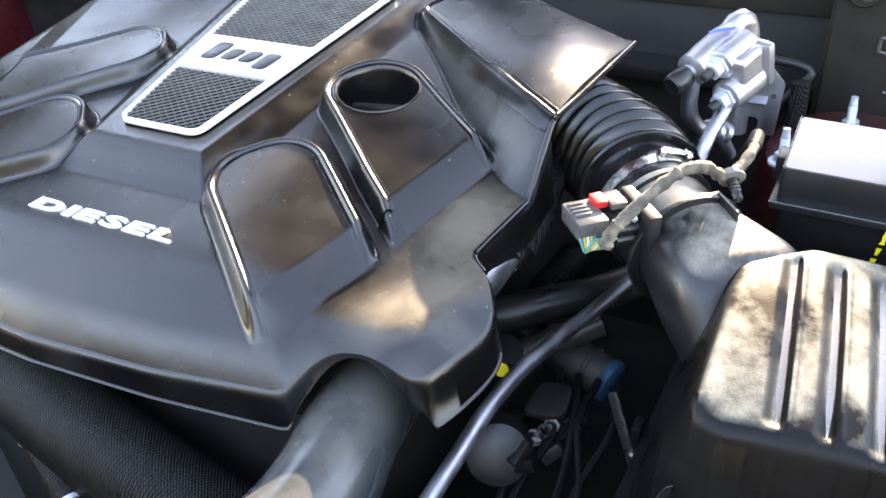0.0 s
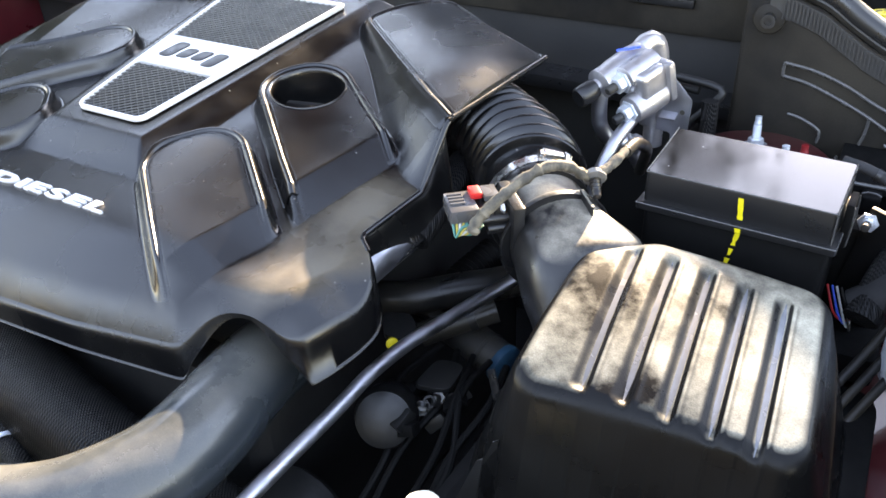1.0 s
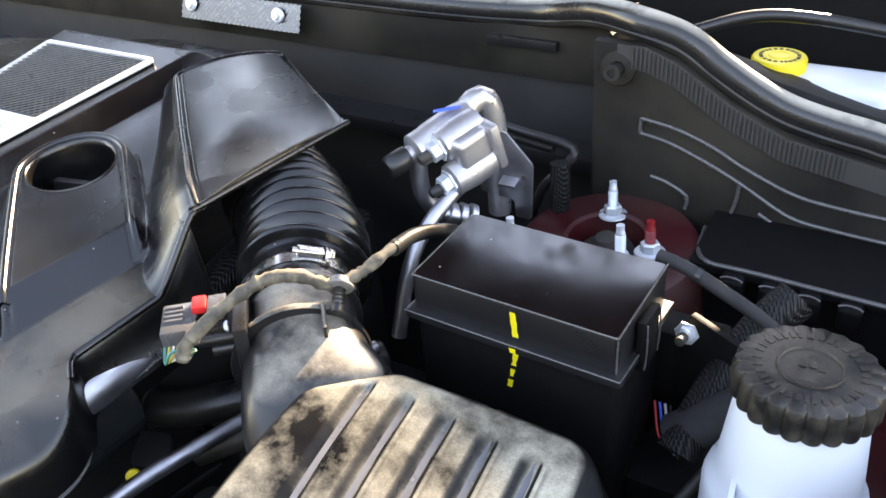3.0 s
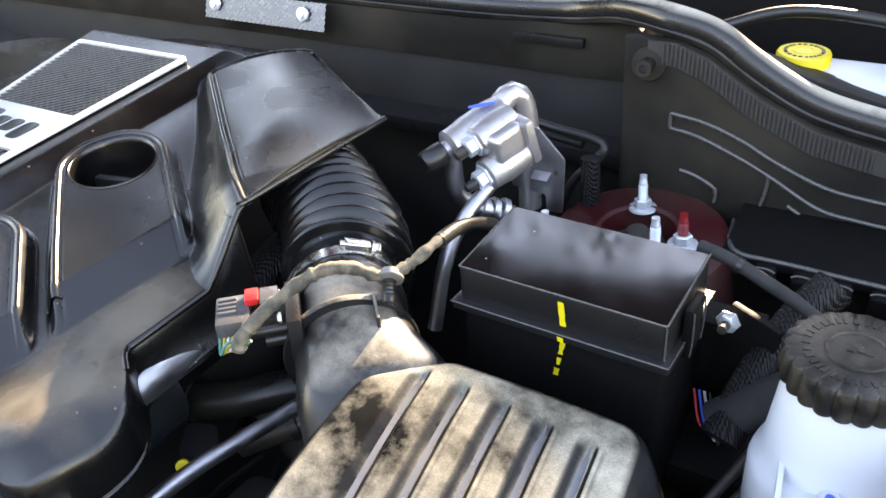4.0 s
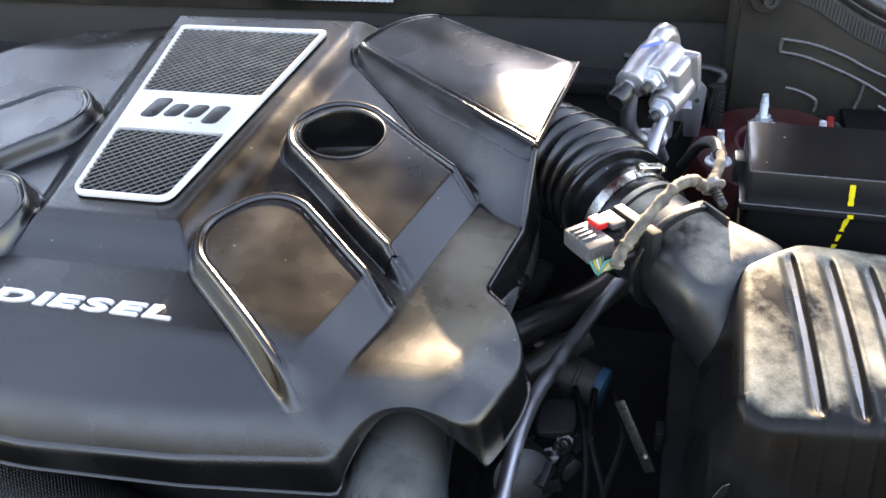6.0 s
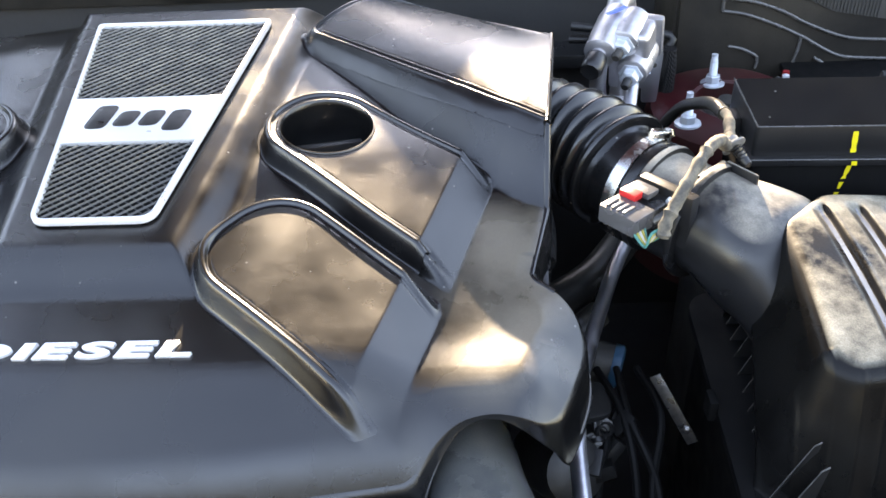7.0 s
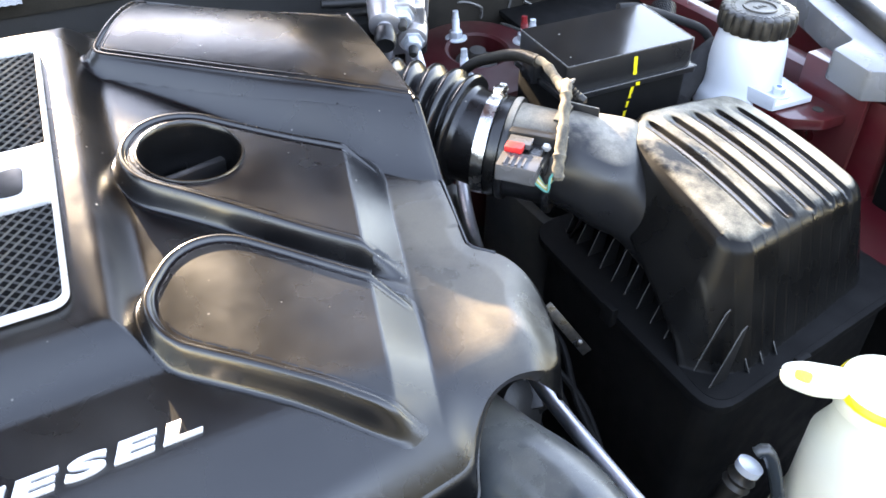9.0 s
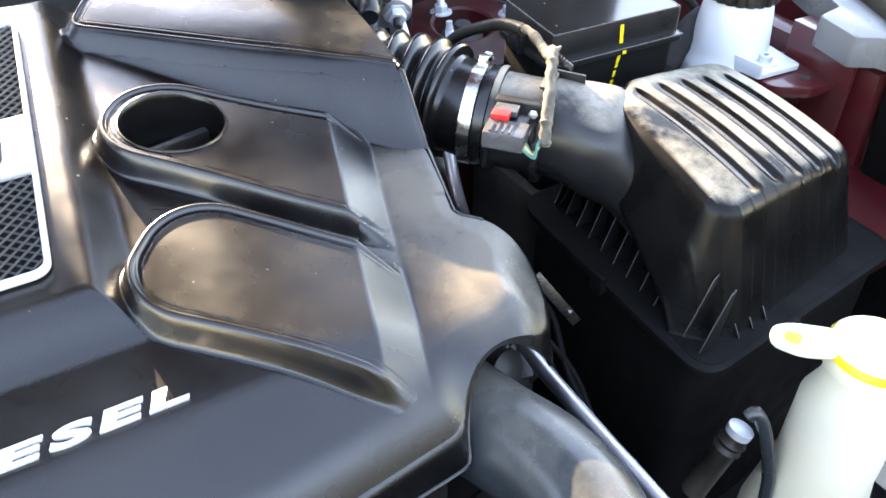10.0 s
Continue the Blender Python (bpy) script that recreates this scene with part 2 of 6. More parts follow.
def spline(points, step=0.006):
    """A Catmull-Rom line through the points, evenly resampled."""
    p = [Vector(q) for q in points]
    p = [p[0] * 2 - p[1]] + p + [p[-1] * 2 - p[-2]]
    fine = []
    for i in range(1, len(p) - 2):
        a, b, c, d = p[i - 1], p[i], p[i + 1], p[i + 2]
        n = max(2, int((c - b).length / step))
        for k in range(n):
            t = k / n
            fine.append(0.5 * (2 * b + (c - a) * t + (2 * a - 5 * b + 4 * c - d) * t * t + (3 * b - a - 3 * c + d) * t ** 3))
    fine.append(p[-2])
    return fine


def tube(points, radius, seg=14, step=0.006, bm=None, caps=True, straight=False):
    """A round bar along a line; radius is a number or a function of 0..1."""
    bm = bm or bmesh.new()
    line = [Vector(q) for q in points] if straight else spline(points, step)
    rad = radius if callable(radius) else (lambda u: radius)
    up = Vector((0.13, 0.21, 0.97))
    rings = []
    for i, c in enumerate(line):
        d = (line[min(i + 1, len(line) - 1)] - line[max(i - 1, 0)]).normalized()
        side = d.cross(up)
        side = (side if side.length > 0.05 else d.cross(Vector((1, 0, 0)))).normalized()
        top = side.cross(d)
        up = top
        r = rad(i / (len(line) - 1))
        rings.append([bm.verts.new(c + r * (math.cos(2 * math.pi * k / seg) * side + math.sin(2 * math.pi * k / seg) * top)) for k in range(seg)])
    for a, b in zip(rings, rings[1:]):
        for k in range(seg):
            bm.faces.new((a[k], a[(k + 1) % seg], b[(k + 1) % seg], b[k]))
    if caps:
        bm.faces.new(rings[0][::-1])
        bm.faces.new(rings[-1])
    return bm


def frame_of(place, axis, roll=0.0):
    return Matrix.Translation(place) @ Vector(axis).to_track_quat("Z", "Y").to_matrix().to_4x4() @ Matrix.Rotation(radians(roll), 4, "Z")


def lathe(profile, m=Matrix(), seg=28, bm=None, wobble=None):
    """Turns (radius, height) pairs about the z axis of m."""
    bm = bm or bmesh.new()
    rings = []
    for r, h in profile:
        if r < 1e-6:
            rings.append([bm.verts.new(m @ Vector((0, 0, h)))])
        else:
            ring = []
            for k in range(seg):
                a = 2 * math.pi * k / seg
                rr = r + (wobble(a, h) if wobble else 0)
                ring.append(bm.verts.new(m @ Vector((rr * math.cos(a), rr * math.sin(a), h))))
            rings.append(ring)
    for a, b in zip(rings, rings[1:]):
        for k in range(seg):
            k2 = (k + 1) % seg
            if len(a) == 1 and len(b) > 1:
                bm.faces.new((a[0], b[k], b[k2]))
            elif len(b) == 1 and len(a) > 1:
                bm.faces.new((a[k], a[k2], b[0]))
            elif len(a) > 1:
                bm.faces.new((a[k], a[k2], b[k2], b[k]))
    return bm


def box(m, size, bevel=0.002, bm=None, seg=2, taper=1.0):
    """A bevelled block centred on m; taper narrows its top."""
    part_bm = bmesh.new()
    bmesh.ops.create_cube(part_bm, size=1)
    for v in part_bm.verts:
        k = taper if v.co.z > 0 else 1.0
        v.co = Vector((v.co.x * size[0] * k, v.co.y * size[1] * k, v.co.z * size[2]))
    if bevel:
        bmesh.ops.bevel(part_bm, geom=part_bm.edges[:], offset=bevel, segments=seg, affect="EDGES", profile=0.6)
    bmesh.ops.transform(part_bm, matrix=m, verts=part_bm.verts)
    if bm is None:
        return part_bm
    me = bpy.data.meshes.new("scrap")
    part_bm.to_mesh(me)
    part_bm.free()
    bm.from_mesh(me)
    bpy.data.meshes.remove(me)
    return bm


def prism(outline, bottom, top, bevel=0.0015, m=Matrix()):
    """An upright slab from an outline of (x, y)."""
    bm = bmesh.new()
    f = bm.faces.new([bm.verts.new((x, y, bottom)) for x, y in outline])
    r = bmesh.ops.extrude_face_region(bm, geom=[f])
    bmesh.ops.translate(bm, vec=(0, 0, top - bottom), verts=[v for v in r["geom"] if isinstance(v, bmesh.types.BMVert)])
    bmesh.ops.recalc_face_normals(bm, faces=bm.faces)
    if bevel:
        bmesh.ops.bevel(bm, geom=bm.edges[:], offset=bevel, segments=2, affect="EDGES", profile=0.6)
    bmesh.ops.transform(bm, matrix=m, verts=bm.verts)
    return bm


def hexnut(m, radius=0.008, height=0.008, bm=None):
    return lathe([(0, 0), (radius * 1.35, 0), (radius * 1.35, 0.0015), (radius, 0.002), (radius, height * 0.9), (radius * 0.85, height), (0, height)], m, 6, bm)


def step01(a, b, v):
    t = np.clip((v - a) / (b - a), 0, 1)
    return t * t * (3 - 2 * t)


def to_polygon(X, Y, poly):
    """Signed distance (inside positive) to a closed outline, and its nearest point."""
    best = np.full(X.shape, 1e9)
    nx, ny = np.zeros_like(X), np.zeros_like(X)
    inside = np.zeros(X.shape, bool)
    for (x0, y0), (x1, y1) in zip(poly, poly[1:] + poly[:1]):
        dx, dy = x1 - x0, y1 - y0
        t = np.clip(((X - x0) * dx + (Y - y0) * dy) / (dx * dx + dy * dy + 1e-12), 0, 1)
        px, py = x0 + t * dx, y0 + t * dy
        d = np.hypot(X - px, Y - py)
        near = d < best
        best, nx, ny = np.where(near, d, best), np.where(near, px, nx), np.where(near, py, ny)
        cross = ((y0 > Y) != (y1 > Y)) & (X < (x1 - x0) * (Y - y0) / (y1 - y0 + 1e-12) + x0)
        inside ^= cross
    return np.where(inside, best, -best), nx, ny


def rounded(points, r, n=6):
    """Rounds the corners of an outline."""
    out = []
    k = len(points)
    for i in range(k):
        a, b, c = Vector(points[i - 1]), Vector(points[i]), Vector(points[(i + 1) % k])
        u, w = (a - b), (c - b)
        q = min(r, u.length * 0.45, w.length * 0.45)
        p0, p1 = b + u.normalized() * q, b + w.normalized() * q
        for j in range(n + 1):
            t = j / n
            out.append(tuple(p0 * (1 - t) ** 2 + b * 2 * t * (1 - t) + p1 * t * t))
    return out


def sheet(poly, height, grid=0.0025, skirt=None, hole=None):
    """A moulded shell over an outline: height(X, Y), rims turned down by skirt(x, y, z)."""
    xs, ys = [p[0] for p in poly], [p[1] for p in poly]
    gx, gy = np.arange(min(xs) - grid, max(xs) + 2 * grid, grid), np.arange(min(ys) - grid, max(ys) + 2 * grid, grid)
    X, Y = np.meshgrid(gx, gy, indexing="ij")
    d, nx, ny = to_polygon(X, Y, poly)
    if hole:
        hx, hy, hr = hole
        r = np.hypot(X - hx, Y - hy) + 1e-9
        near = (r - hr) < d
        d = np.minimum(d, r - hr)
        nx, ny = np.where(near, hx + (X - hx) / r * hr, nx), np.where(near, hy + (Y - hy) / r * hr, ny)
    snap = d < 0.3 * grid
    keep = ~snap
    PX, PY = np.where(snap, nx, X), np.where(snap, ny, Y)
    Z = height(PX, PY)
    ids = -np.ones(X.shape, int)
    full = keep[:-1, :-1] | keep[1:, :-1] | keep[:-1, 1:] | keep[1:, 1:]
    used = np.zeros(X.shape, bool)
    for i, j in ((0, 0), (1, 0), (0, 1), (1, 1)):
        used[i:X.shape[0] - 1 + i, j:X.shape[1] - 1 + j] |= full
    ids[used] = np.arange(used.sum())
    verts = np.stack([PX[used], PY[used], Z[used]], 1).tolist()
    fi, fj = np.nonzero(full)
    faces = np.stack([ids[fi, fj], ids[fi + 1, fj], ids[fi + 1, fj + 1], ids[fi, fj + 1]], 1).tolist()
    if skirt:
        count = {}
        for f in faces:
            for a, b in zip(f, f[1:] + f[:1]):
                key = (min(a, b), max(a, b))
                count[key] = None if key in count else (a, b)
        low = {}
        for e in count.values():
            if e is None:
                continue
            for v in e:
                if v not in low:
                    low[v] = len(verts)
                    x, y, z = verts[v]
                    sx, sy, sz = skirt(x, y, z)
                    verts.append([x + sx * 0.4, y + sy * 0.4, z + (sz - z) * 0.15])
                    verts.append([x + sx, y + sy, sz])
            a, b = e
            faces.append([b, a, low[a], low[b]])
            faces.append([low[b], low[a], low[a] + 1, low[b] + 1])
    me = bpy.data.meshes.new("sheet")
    me.from_pydata(verts, [], faces)
    me.validate()
    smooth(me, 50)
    return me


# ---- the setting: bay, cowl wall, fender, ground ----
def wall_xz(outline, y0, y1, material, name, label, bevel=0.002):
    """An upright panel across the car from an outline of (x, z)."""
    m = Matrix(((1, 0, 0, 0), (0, 0, -1, y1), (0, 1, 0, 0), (0, 0, 0, 1)))
    return tagged(part(name, prism(outline, 0, y1 - y0, bevel, m), material), label, name.replace("_", " "), kind="structure")


ground = solo("ground", prism([(-60, -60), (60, -60), (60, 60), (-60, 60)], -0.05, 0.0, 0), ground_earth, "dry bare earth that the car stands on", "ground", kind="structure")
backdrop_dark = mat("backdrop_dark", (0.030, 0.034, 0.022), 0.9, second=(0.012, 0.014, 0.009), scale=1.2, amount=1.0, bump=0.6, grain=6)
# hedges out of view, added so that low reflections turn dark
for x, y, w, d, h in ((0, -9.5, 26, 1.0, 4.2), (13, -2.0, 1.0, 15, 1.1), (3.0, 10.5, 24, 1.0, 3.9)):
    solo("backdrop", box(pose(x, y, h / 2), (w, d, h), 0.3, None, 3), backdrop_dark, "unseen dark green hedge, added to darken low reflections", "hedge", kind="structure")


def treeline():
    """Unseen tall dark trees with an uneven top, added to darken reflections."""
    plan = spline([(-10, 1.5, 0), (-9, 5, 0), (-8, 10, 0), (-5.0, 14.5, 0)], 0.35)
    bm = bmesh.new()
    rows = []
    for k, p in enumerate(plan):
        u = k / (len(plan) - 1)
        h = 12.0 * (1 - 0.66 * float(step01(0.21, 0.36, u))) * (0.82 + 0.30 * noise.fractal(Vector((u * 9.0, 3.1, 0.7)), 1.0, 2.0, 4))
        row = []
        for i, w in enumerate((0.0, 0.25, 0.5, 0.75, 0.92, 1.0)):
            bulge = 0.9 * noise.noise(Vector((u * 22.0, w * 5.0, 1.3))) - (0.8 * w if i > 3 else 0)
            row.append((bm.verts.new((p.x + bulge, p.y + bulge * 0.5, h * w)), bm.verts.new((p.x - 2.2 + 1.2 * w, p.y + 0.4, h * w * 0.99))))
        rows.append(row)
    for ra, rb in zip(rows, rows[1:]):
        for i in range(5):
            bm.faces.new((ra[i][0], rb[i][0], rb[i + 1][0], ra[i + 1][0]))
            bm.faces.new((ra[i][1], ra[i + 1][1], rb[i + 1][1], rb[i][1]))
        bm.faces.new((ra[5][0], rb[5][0], rb[5][1], ra[5][1]))
    for row in (rows[0], rows[-1]):
        for i in range(5):
            bm.faces.new((row[i][0], row[i + 1][0], row[i + 1][1], row[i][1]))
    solo("backdrop", bm, backdrop_dark, "unseen tall dark trees, added to darken reflections", "trees", kind="structure")


treeline()


def leafy_tree(x, y, tall, seed):
    """An unseen tree added to mottle reflections: trunk, limbs and a loose crown of leaf sprays."""
    random.seed(seed)
    root = thing("tree", (x, y, 0), "unseen tall leafy tree, added to mottle reflections", "tree")
    top = Vector((x, y, tall * 0.78))
    part("trunk", tube([(x + 0.15, y, 0), (x, y + 0.1, tall * 0.35), (x + 0.1, y, tall * 0.6), tuple(top)], lambda u: 0.20 - 0.15 * u, 12, 0.3), bark, root)
    tips = []
    for k in range(11):
        a = k * 2.4
        base = Vector((x + 0.03, y, tall * (0.40 + 0.034 * k)))
        tip = base + Vector((math.cos(a) * 2.3, math.sin(a) * 1.8, tall * 0.13 + 0.3)) * random.uniform(0.7, 1.05)
        tips += [tip, base.lerp(tip, 0.65)]
        part("limb", tube([tuple(base), tuple(base.lerp(tip, 0.5) + Vector((0, 0, 0.15))), tuple(tip)], lambda u: 0.07 - 0.055 * u, 7, 0.3), bark, root)
    bm = bmesh.new()
    for tip in tips:
        for _ in range(85):
            p = tip + Vector((random.gauss(0, 0.42), random.gauss(0, 0.42), random.gauss(0, 0.30)))
            e = Vector((random.uniform(-1, 1), random.uniform(-1, 1), random.uniform(-0.6, 0.6))).normalized() * random.uniform(0.08, 0.16)
            f = e.cross(Vector((random.uniform(-1, 1), random.uniform(-1, 1), 1))).normalized() * e.length * 0.55
            bm.faces.new([bm.verts.new(q) for q in (p - e, p + f, p + e, p - f)])
    part("crown", bm, backdrop_dark, root)


leafy_tree(-3.0, 8.6, 8.6, 21)
tray = solo("bay_floor", box(pose(0, 0.05, 0.52), (1.7, 1.1, 0.04), 0.01), bay_dark, "grimy black underbody tray at the bottom of the engine bay", "bay floor", kind="structure")
firewall = wall_xz([(-0.95, 0.4), (0.95, 0.4), (0.95, 1.02), (0.53, 1.12), (-0.95, 1.12)], 0.55, 0.58, bay_dark, "firewall", "black insulated firewall behind the engine")
front_panel = wall_xz([(-0.8, 0.4), (0.8, 0.4), (0.8, 0.88), (-0.8, 0.88)], -0.56, -0.52, shade_plastic, "wall_front", "dark radiator support panel at the front of the bay")
fender_left = solo("wall_left", box(pose(-0.88, 0.0, 0.75), (0.06, 1.25, 0.62), 0.01), red_paint, "dark red painted inner fender panel", "inner fender", kind="structure")


def wave(x):
    """Height of the cowl wall's upper edge along the car's width."""
    return float(np.interp(x, (-0.9, 0.0, 0.30, 0.42, 0.48, 0.52, 0.57, 0.60, 0.65, 0.70, 0.79, 0.95), (1.108, 1.110, 1.112, 1.117, 1.134, 1.147, 1.147, 1.136, 1.104, 1.081, 1.066, 1.064)))


def cowl_wall():
    root = thing("cowl_wall", (0.1, 0.445, 0.97), "dark grey-brown moulded plastic cowl wall with a ribbed upper edge", "cowl wall", kind="structure")
    xs = np.linspace(0.522, 0.95, 60)
    out = [(x, wave(x)) for x in xs] + [(0.95, 0.90), (0.70, 0.90), (0.66, 0.955), (0.526, 0.955)]
    m = Matrix(((1, 0, 0, 0), (0, 0, -1, 0.452), (0, 1, 0, 0), (0, 0, 0, 1)))
    part("panel", prism(out, 0, 0.012, 0.0012, m), cowl_plastic, root)
    # the recessed part of the wall, farther back behind the engine
    xs = np.linspace(-0.9, 0.522, 60)
    out = [(x, wave(x)) for x in xs] + [(0.522, 1.058), (-0.9, 1.052)]
    part("upper_band", prism(out, 0, 0.02, 0.0012, Matrix(((1, 0, 0, 0), (0, 0, -1, 0.562), (0, 1, 0, 0), (0, 0, 0, 1)))), cowl_plastic, root)
    bm = box(pose(0.523, 0.50, 1.045), (0.006, 0.105, 0.19), 0.001)
    part("side_return", bm, cowl_plastic, root)
    # the raised outline of a bracket, a rib and further mouldings
    y = 0.4385
    top = [(0.572, 1.078), (0.605, 1.073), (0.64, 1.061), (0.67, 1.046), (0.714, 1.029), (0.75, 1.024), (0.80, 1.022), (0.9, 1.02)]
    low = [(0.572, 1.063), (0.60, 1.058), (0.64, 1.043), (0.67, 1.029), (0.714, 1.006), (0.75, 1.001), (0.80, 0.999), (0.9, 0.997)]
    for line in (top, low, [(0.572, 1.078), (0.5715, 1.07), (0.572, 1.063)], [(0.668, 1.029), (0.667, 1.012), (0.664, 0.998)], [(0.688, 1.003), (0.72, 0.987), (0.76, 0.983), (0.9, 0.981)],
                 [(0.585, 1.020), (0.60, 1.017), (0.621, 1.006), (0.621, 0.992)]):
        part("moulding", tube([(a, y, b) for a, b in line], 0.0019, 8), lit_edge, root)
    xs = np.linspace(0.545, 0.80, 40)
    out = [(float(x), wave(float(x)) - 0.001) for x in xs] + [(float(x), wave(float(x)) - 0.023) for x in xs[::-1]]
    part("rib_band", prism(out, 0, 0.0015, 0, Matrix(((1, 0, 0, 0), (0, 0, -1, 0.4402), (0, 1, 0, 0), (0, 0, 0, 1)))), cowl_rib, root, "paler worn band under the seal")
    xs = np.linspace(0.56, 0.75, 48)
    for x in xs:
        part("tooth", box(pose(float(x), 0.4385, wave(float(x)) - 0.012), (0.0018, 0.0025, 0.020), 0), cowl_rib, root)
    # a shelf with clips below the panel
    part("lower_shelf", box(pose(0.80, 0.398, 0.990, 5, 0, 0), (0.30, 0.085, 0.008), 0.0015), shade_plastic, root)
    part("shelf_edge", tube([(0.645, 0.425, 0.985), (0.66, 0.362, 0.992), (0.72, 0.357, 0.992), (0.95, 0.352, 0.990)], 0.0022, 8), lit_edge, root)
    part("lower_panel", box(pose(0.80, 0.372, 0.90), (0.29, 0.012, 0.18), 0.002), shade_plastic, root)
    for x in (0.690, 0.722, 0.752, 0.784):
        part("clip_lug", box(pose(x, 0.354, 0.976, 12, 0, 0), (0.019, 0.018, 0.026), 0.005, None, 3), shade_plastic, root)
        part("lug_edge", tube([(x - 0.009, 0.3445, 0.9885), (x - 0.004, 0.3438, 0.9912), (x + 0.004, 0.3438, 0.9912), (x + 0.009, 0.3445, 0.9885)], 0.0010, 6), lit_edge, root)
    bm = box(pose(0.40, 0.538, 1.098), (0.085, 0.008, 0.010), 0.001)
    part("slot_tab", bm, black_plastic, root)
    return root


cowl_wall()

bolt = thing("cowl_fastener", (0.547, 0.438, 1.124), "black push fastener with a wide washer in the cowl wall", "fastener")
mb = frame_of((0.547, 0.4395, 1.124), (0.1, -1, 0.15))
part("washer", lathe([(0, 0), (0.017, 0), (0.016, 0.0025), (0.007, 0.004)], mb, 24), cowl_plastic, bolt)
part("stem", lathe([(0.006, 0.003), (0.006, 0.018), (0.0075, 0.019), (0.0075, 0.026), (0.004, 0.026), (0.004, 0.022), (0, 0.022)], mb, 12), black_plastic, bolt)


def seal():
    root = thing("cowl_seal", (0.3, 0.46, 1.15), "black rubber bulb seal running along the top of the cowl wall", "rubber seal", kind="structure")
    line = [(x, 0.463 + 0.088 * float(step01(0.0, 1.0, (0.56 - x) / 0.13)), wave(x) + 0.013) for x in (-0.9, -0.5, -0.1, 0.1, 0.3, 0.42, 0.50, 0.56, 0.60, 0.63, 0.66, 0.69, 0.72, 0.76, 0.80, 0.95)]
    part("bulb", tube(line, 0.0140, 24), seal_rubber, root)
    part("foot", tube([(x, y - 0.008, z - 0.008) for x, y, z in line], 0.006, 8), rubber_black, root)


seal()

# wiper cowl behind the seal, windscreen, and the hood held open
cowl_top = solo("cowl_top", box(pose(0.0, 0.66, 0.985, 4, 0, 0), (1.9, 0.30, 0.02), 0.005), black_plastic, "black plastic wiper cowl in front of the windscreen", "wiper cowl", kind="structure")
part("panel_edge", tube([(0.58, 0.53, 1.132), (0.66, 0.56, 1.148), (0.80, 0.60, 1.125), (0.95, 0.62, 1.10)], 0.006), black_plastic, cowl_top)
cowl_rear = wall_xz([(-0.95, 0.9), (0.95, 0.9), (0.95, 1.13), (-0.95, 1.13)], 0.76, 0.80, shade_plastic, "cowl_rear", "black rear wall of the wiper cowl")
glass = mat("windscreen_glass", (0.02, 0.025, 0.03), 0.03, second=(0.015, 0.02, 0.025), scale=3, rough_var=0.0)
screen = solo("windscreen", box(pose(0.0, 1.20, 1.28, 29, 0, 0), (1.4, 0.90, 0.006), 0.002), glass, "dark tinted windscreen of the car", "windscreen", kind="structure")


def hood():
    root = thing("hood", (0, 1.04, 1.63), "dark red hood propped wide open over the engine bay", "car hood")
    # out of view; height and crown set to shape the reflections below
    a, b = Vector((0, 1.30, 2.16)), Vector((0, 0.22, 2.78))
    m = Matrix.Translation((a + b) / 2) @ (b - a).to_track_quat("Y", "Z").to_matrix().to_4x4()
    length = (b - a).length

    def sheet_of(wide, deep, lift, shape):
        """A crowned panel with thickness; shape(u, v) presses it in."""
        bm = bmesh.new()
        nx, ny = 68, 46
        sides = []
        for thick in (0.0, 0.008):
            rows = []
            for j in range(ny + 1):
                v = j / ny * 2 - 1
                row = []
                for i in range(nx + 1):
                    u = i / nx * 2 - 1
                    p = m @ Vector((u * wide, v * deep, lift + thick + shape(u, v)))
                    row.append(bm.verts.new((p.x, p.y, p.z - 0.55 * p.x * p.x)))
                rows.append(row)
            sides.append(rows)
        low, high = sides
        for j in range(ny):
            for i in range(nx):
                bm.faces.new((low[j][i], low[j + 1][i], low[j + 1][i + 1], low[j][i + 1]))
                bm.faces.new((high[j][i], high[j][i + 1], high[j + 1][i + 1], high[j + 1][i]))
        rim = [(0, i) for i in range(nx)] + [(j, nx) for j in range(ny)] + [(ny, i) for i in range(nx, 0, -1)] + [(j, 0) for j in range(ny, 0, -1)]
        for (j0, i0), (j1, i1) in zip(rim, rim[1:] + rim[:1]):
            bm.faces.new((low[j0][i0], low[j1][i1], high[j1][i1], high[j0][i0]))
        return bm

    def pressed(u, v):
        rib = max(math.exp(-((abs(u) - 0.62 + 0.25 * v) / 0.07) ** 2), math.exp(-((v - 0.1) / 0.08) ** 2), math.exp(-(u / 0.06) ** 2) if v > 0.1 else 0)
        return 0.010 * noise.noise(Vector((u * 2.6, v * 1.7, 4.2))) - 0.022 * rib

    part("skin", sheet_of(0.85, length / 2, 0.0, lambda u, v: 0.0), red_paint, root)
    part("inner_panel", sheet_of(0.80, length * 0.47, -0.034, pressed), red_paint, root, "dark red pressed inner panel")
    for x in (-0.82, 0.82):
        part("hinge_arm", tube([(x, 0.62, 0.98), (x, 0.74, 1.35), (x * 0.98, 1.26, 1.80)], 0.012), bay_dark, root)


hood()

# unseen blocks behind the windscreen, added to shade what lies in front of them
cabin = thing("sun_blocks", (-0.45, 1.7, 1.2), "unseen dark blocks behind the windscreen that cut the sun", "cabin", kind="structure")
part("block_left", box(pose(-0.485, 1.75, 1.35), (1.02, 0.10, 1.1), 0.02), bay_dark, cabin)
part("block_right", box(pose(0.588, 1.72, 1.6180), (0.237, 0.10, 0.032), 0.008), bay_dark, cabin)
part("block_middle", box(pose(0.389, 1.72, 1.22), (0.146, 0.10, 0.85), 0.02), bay_dark, cabin)
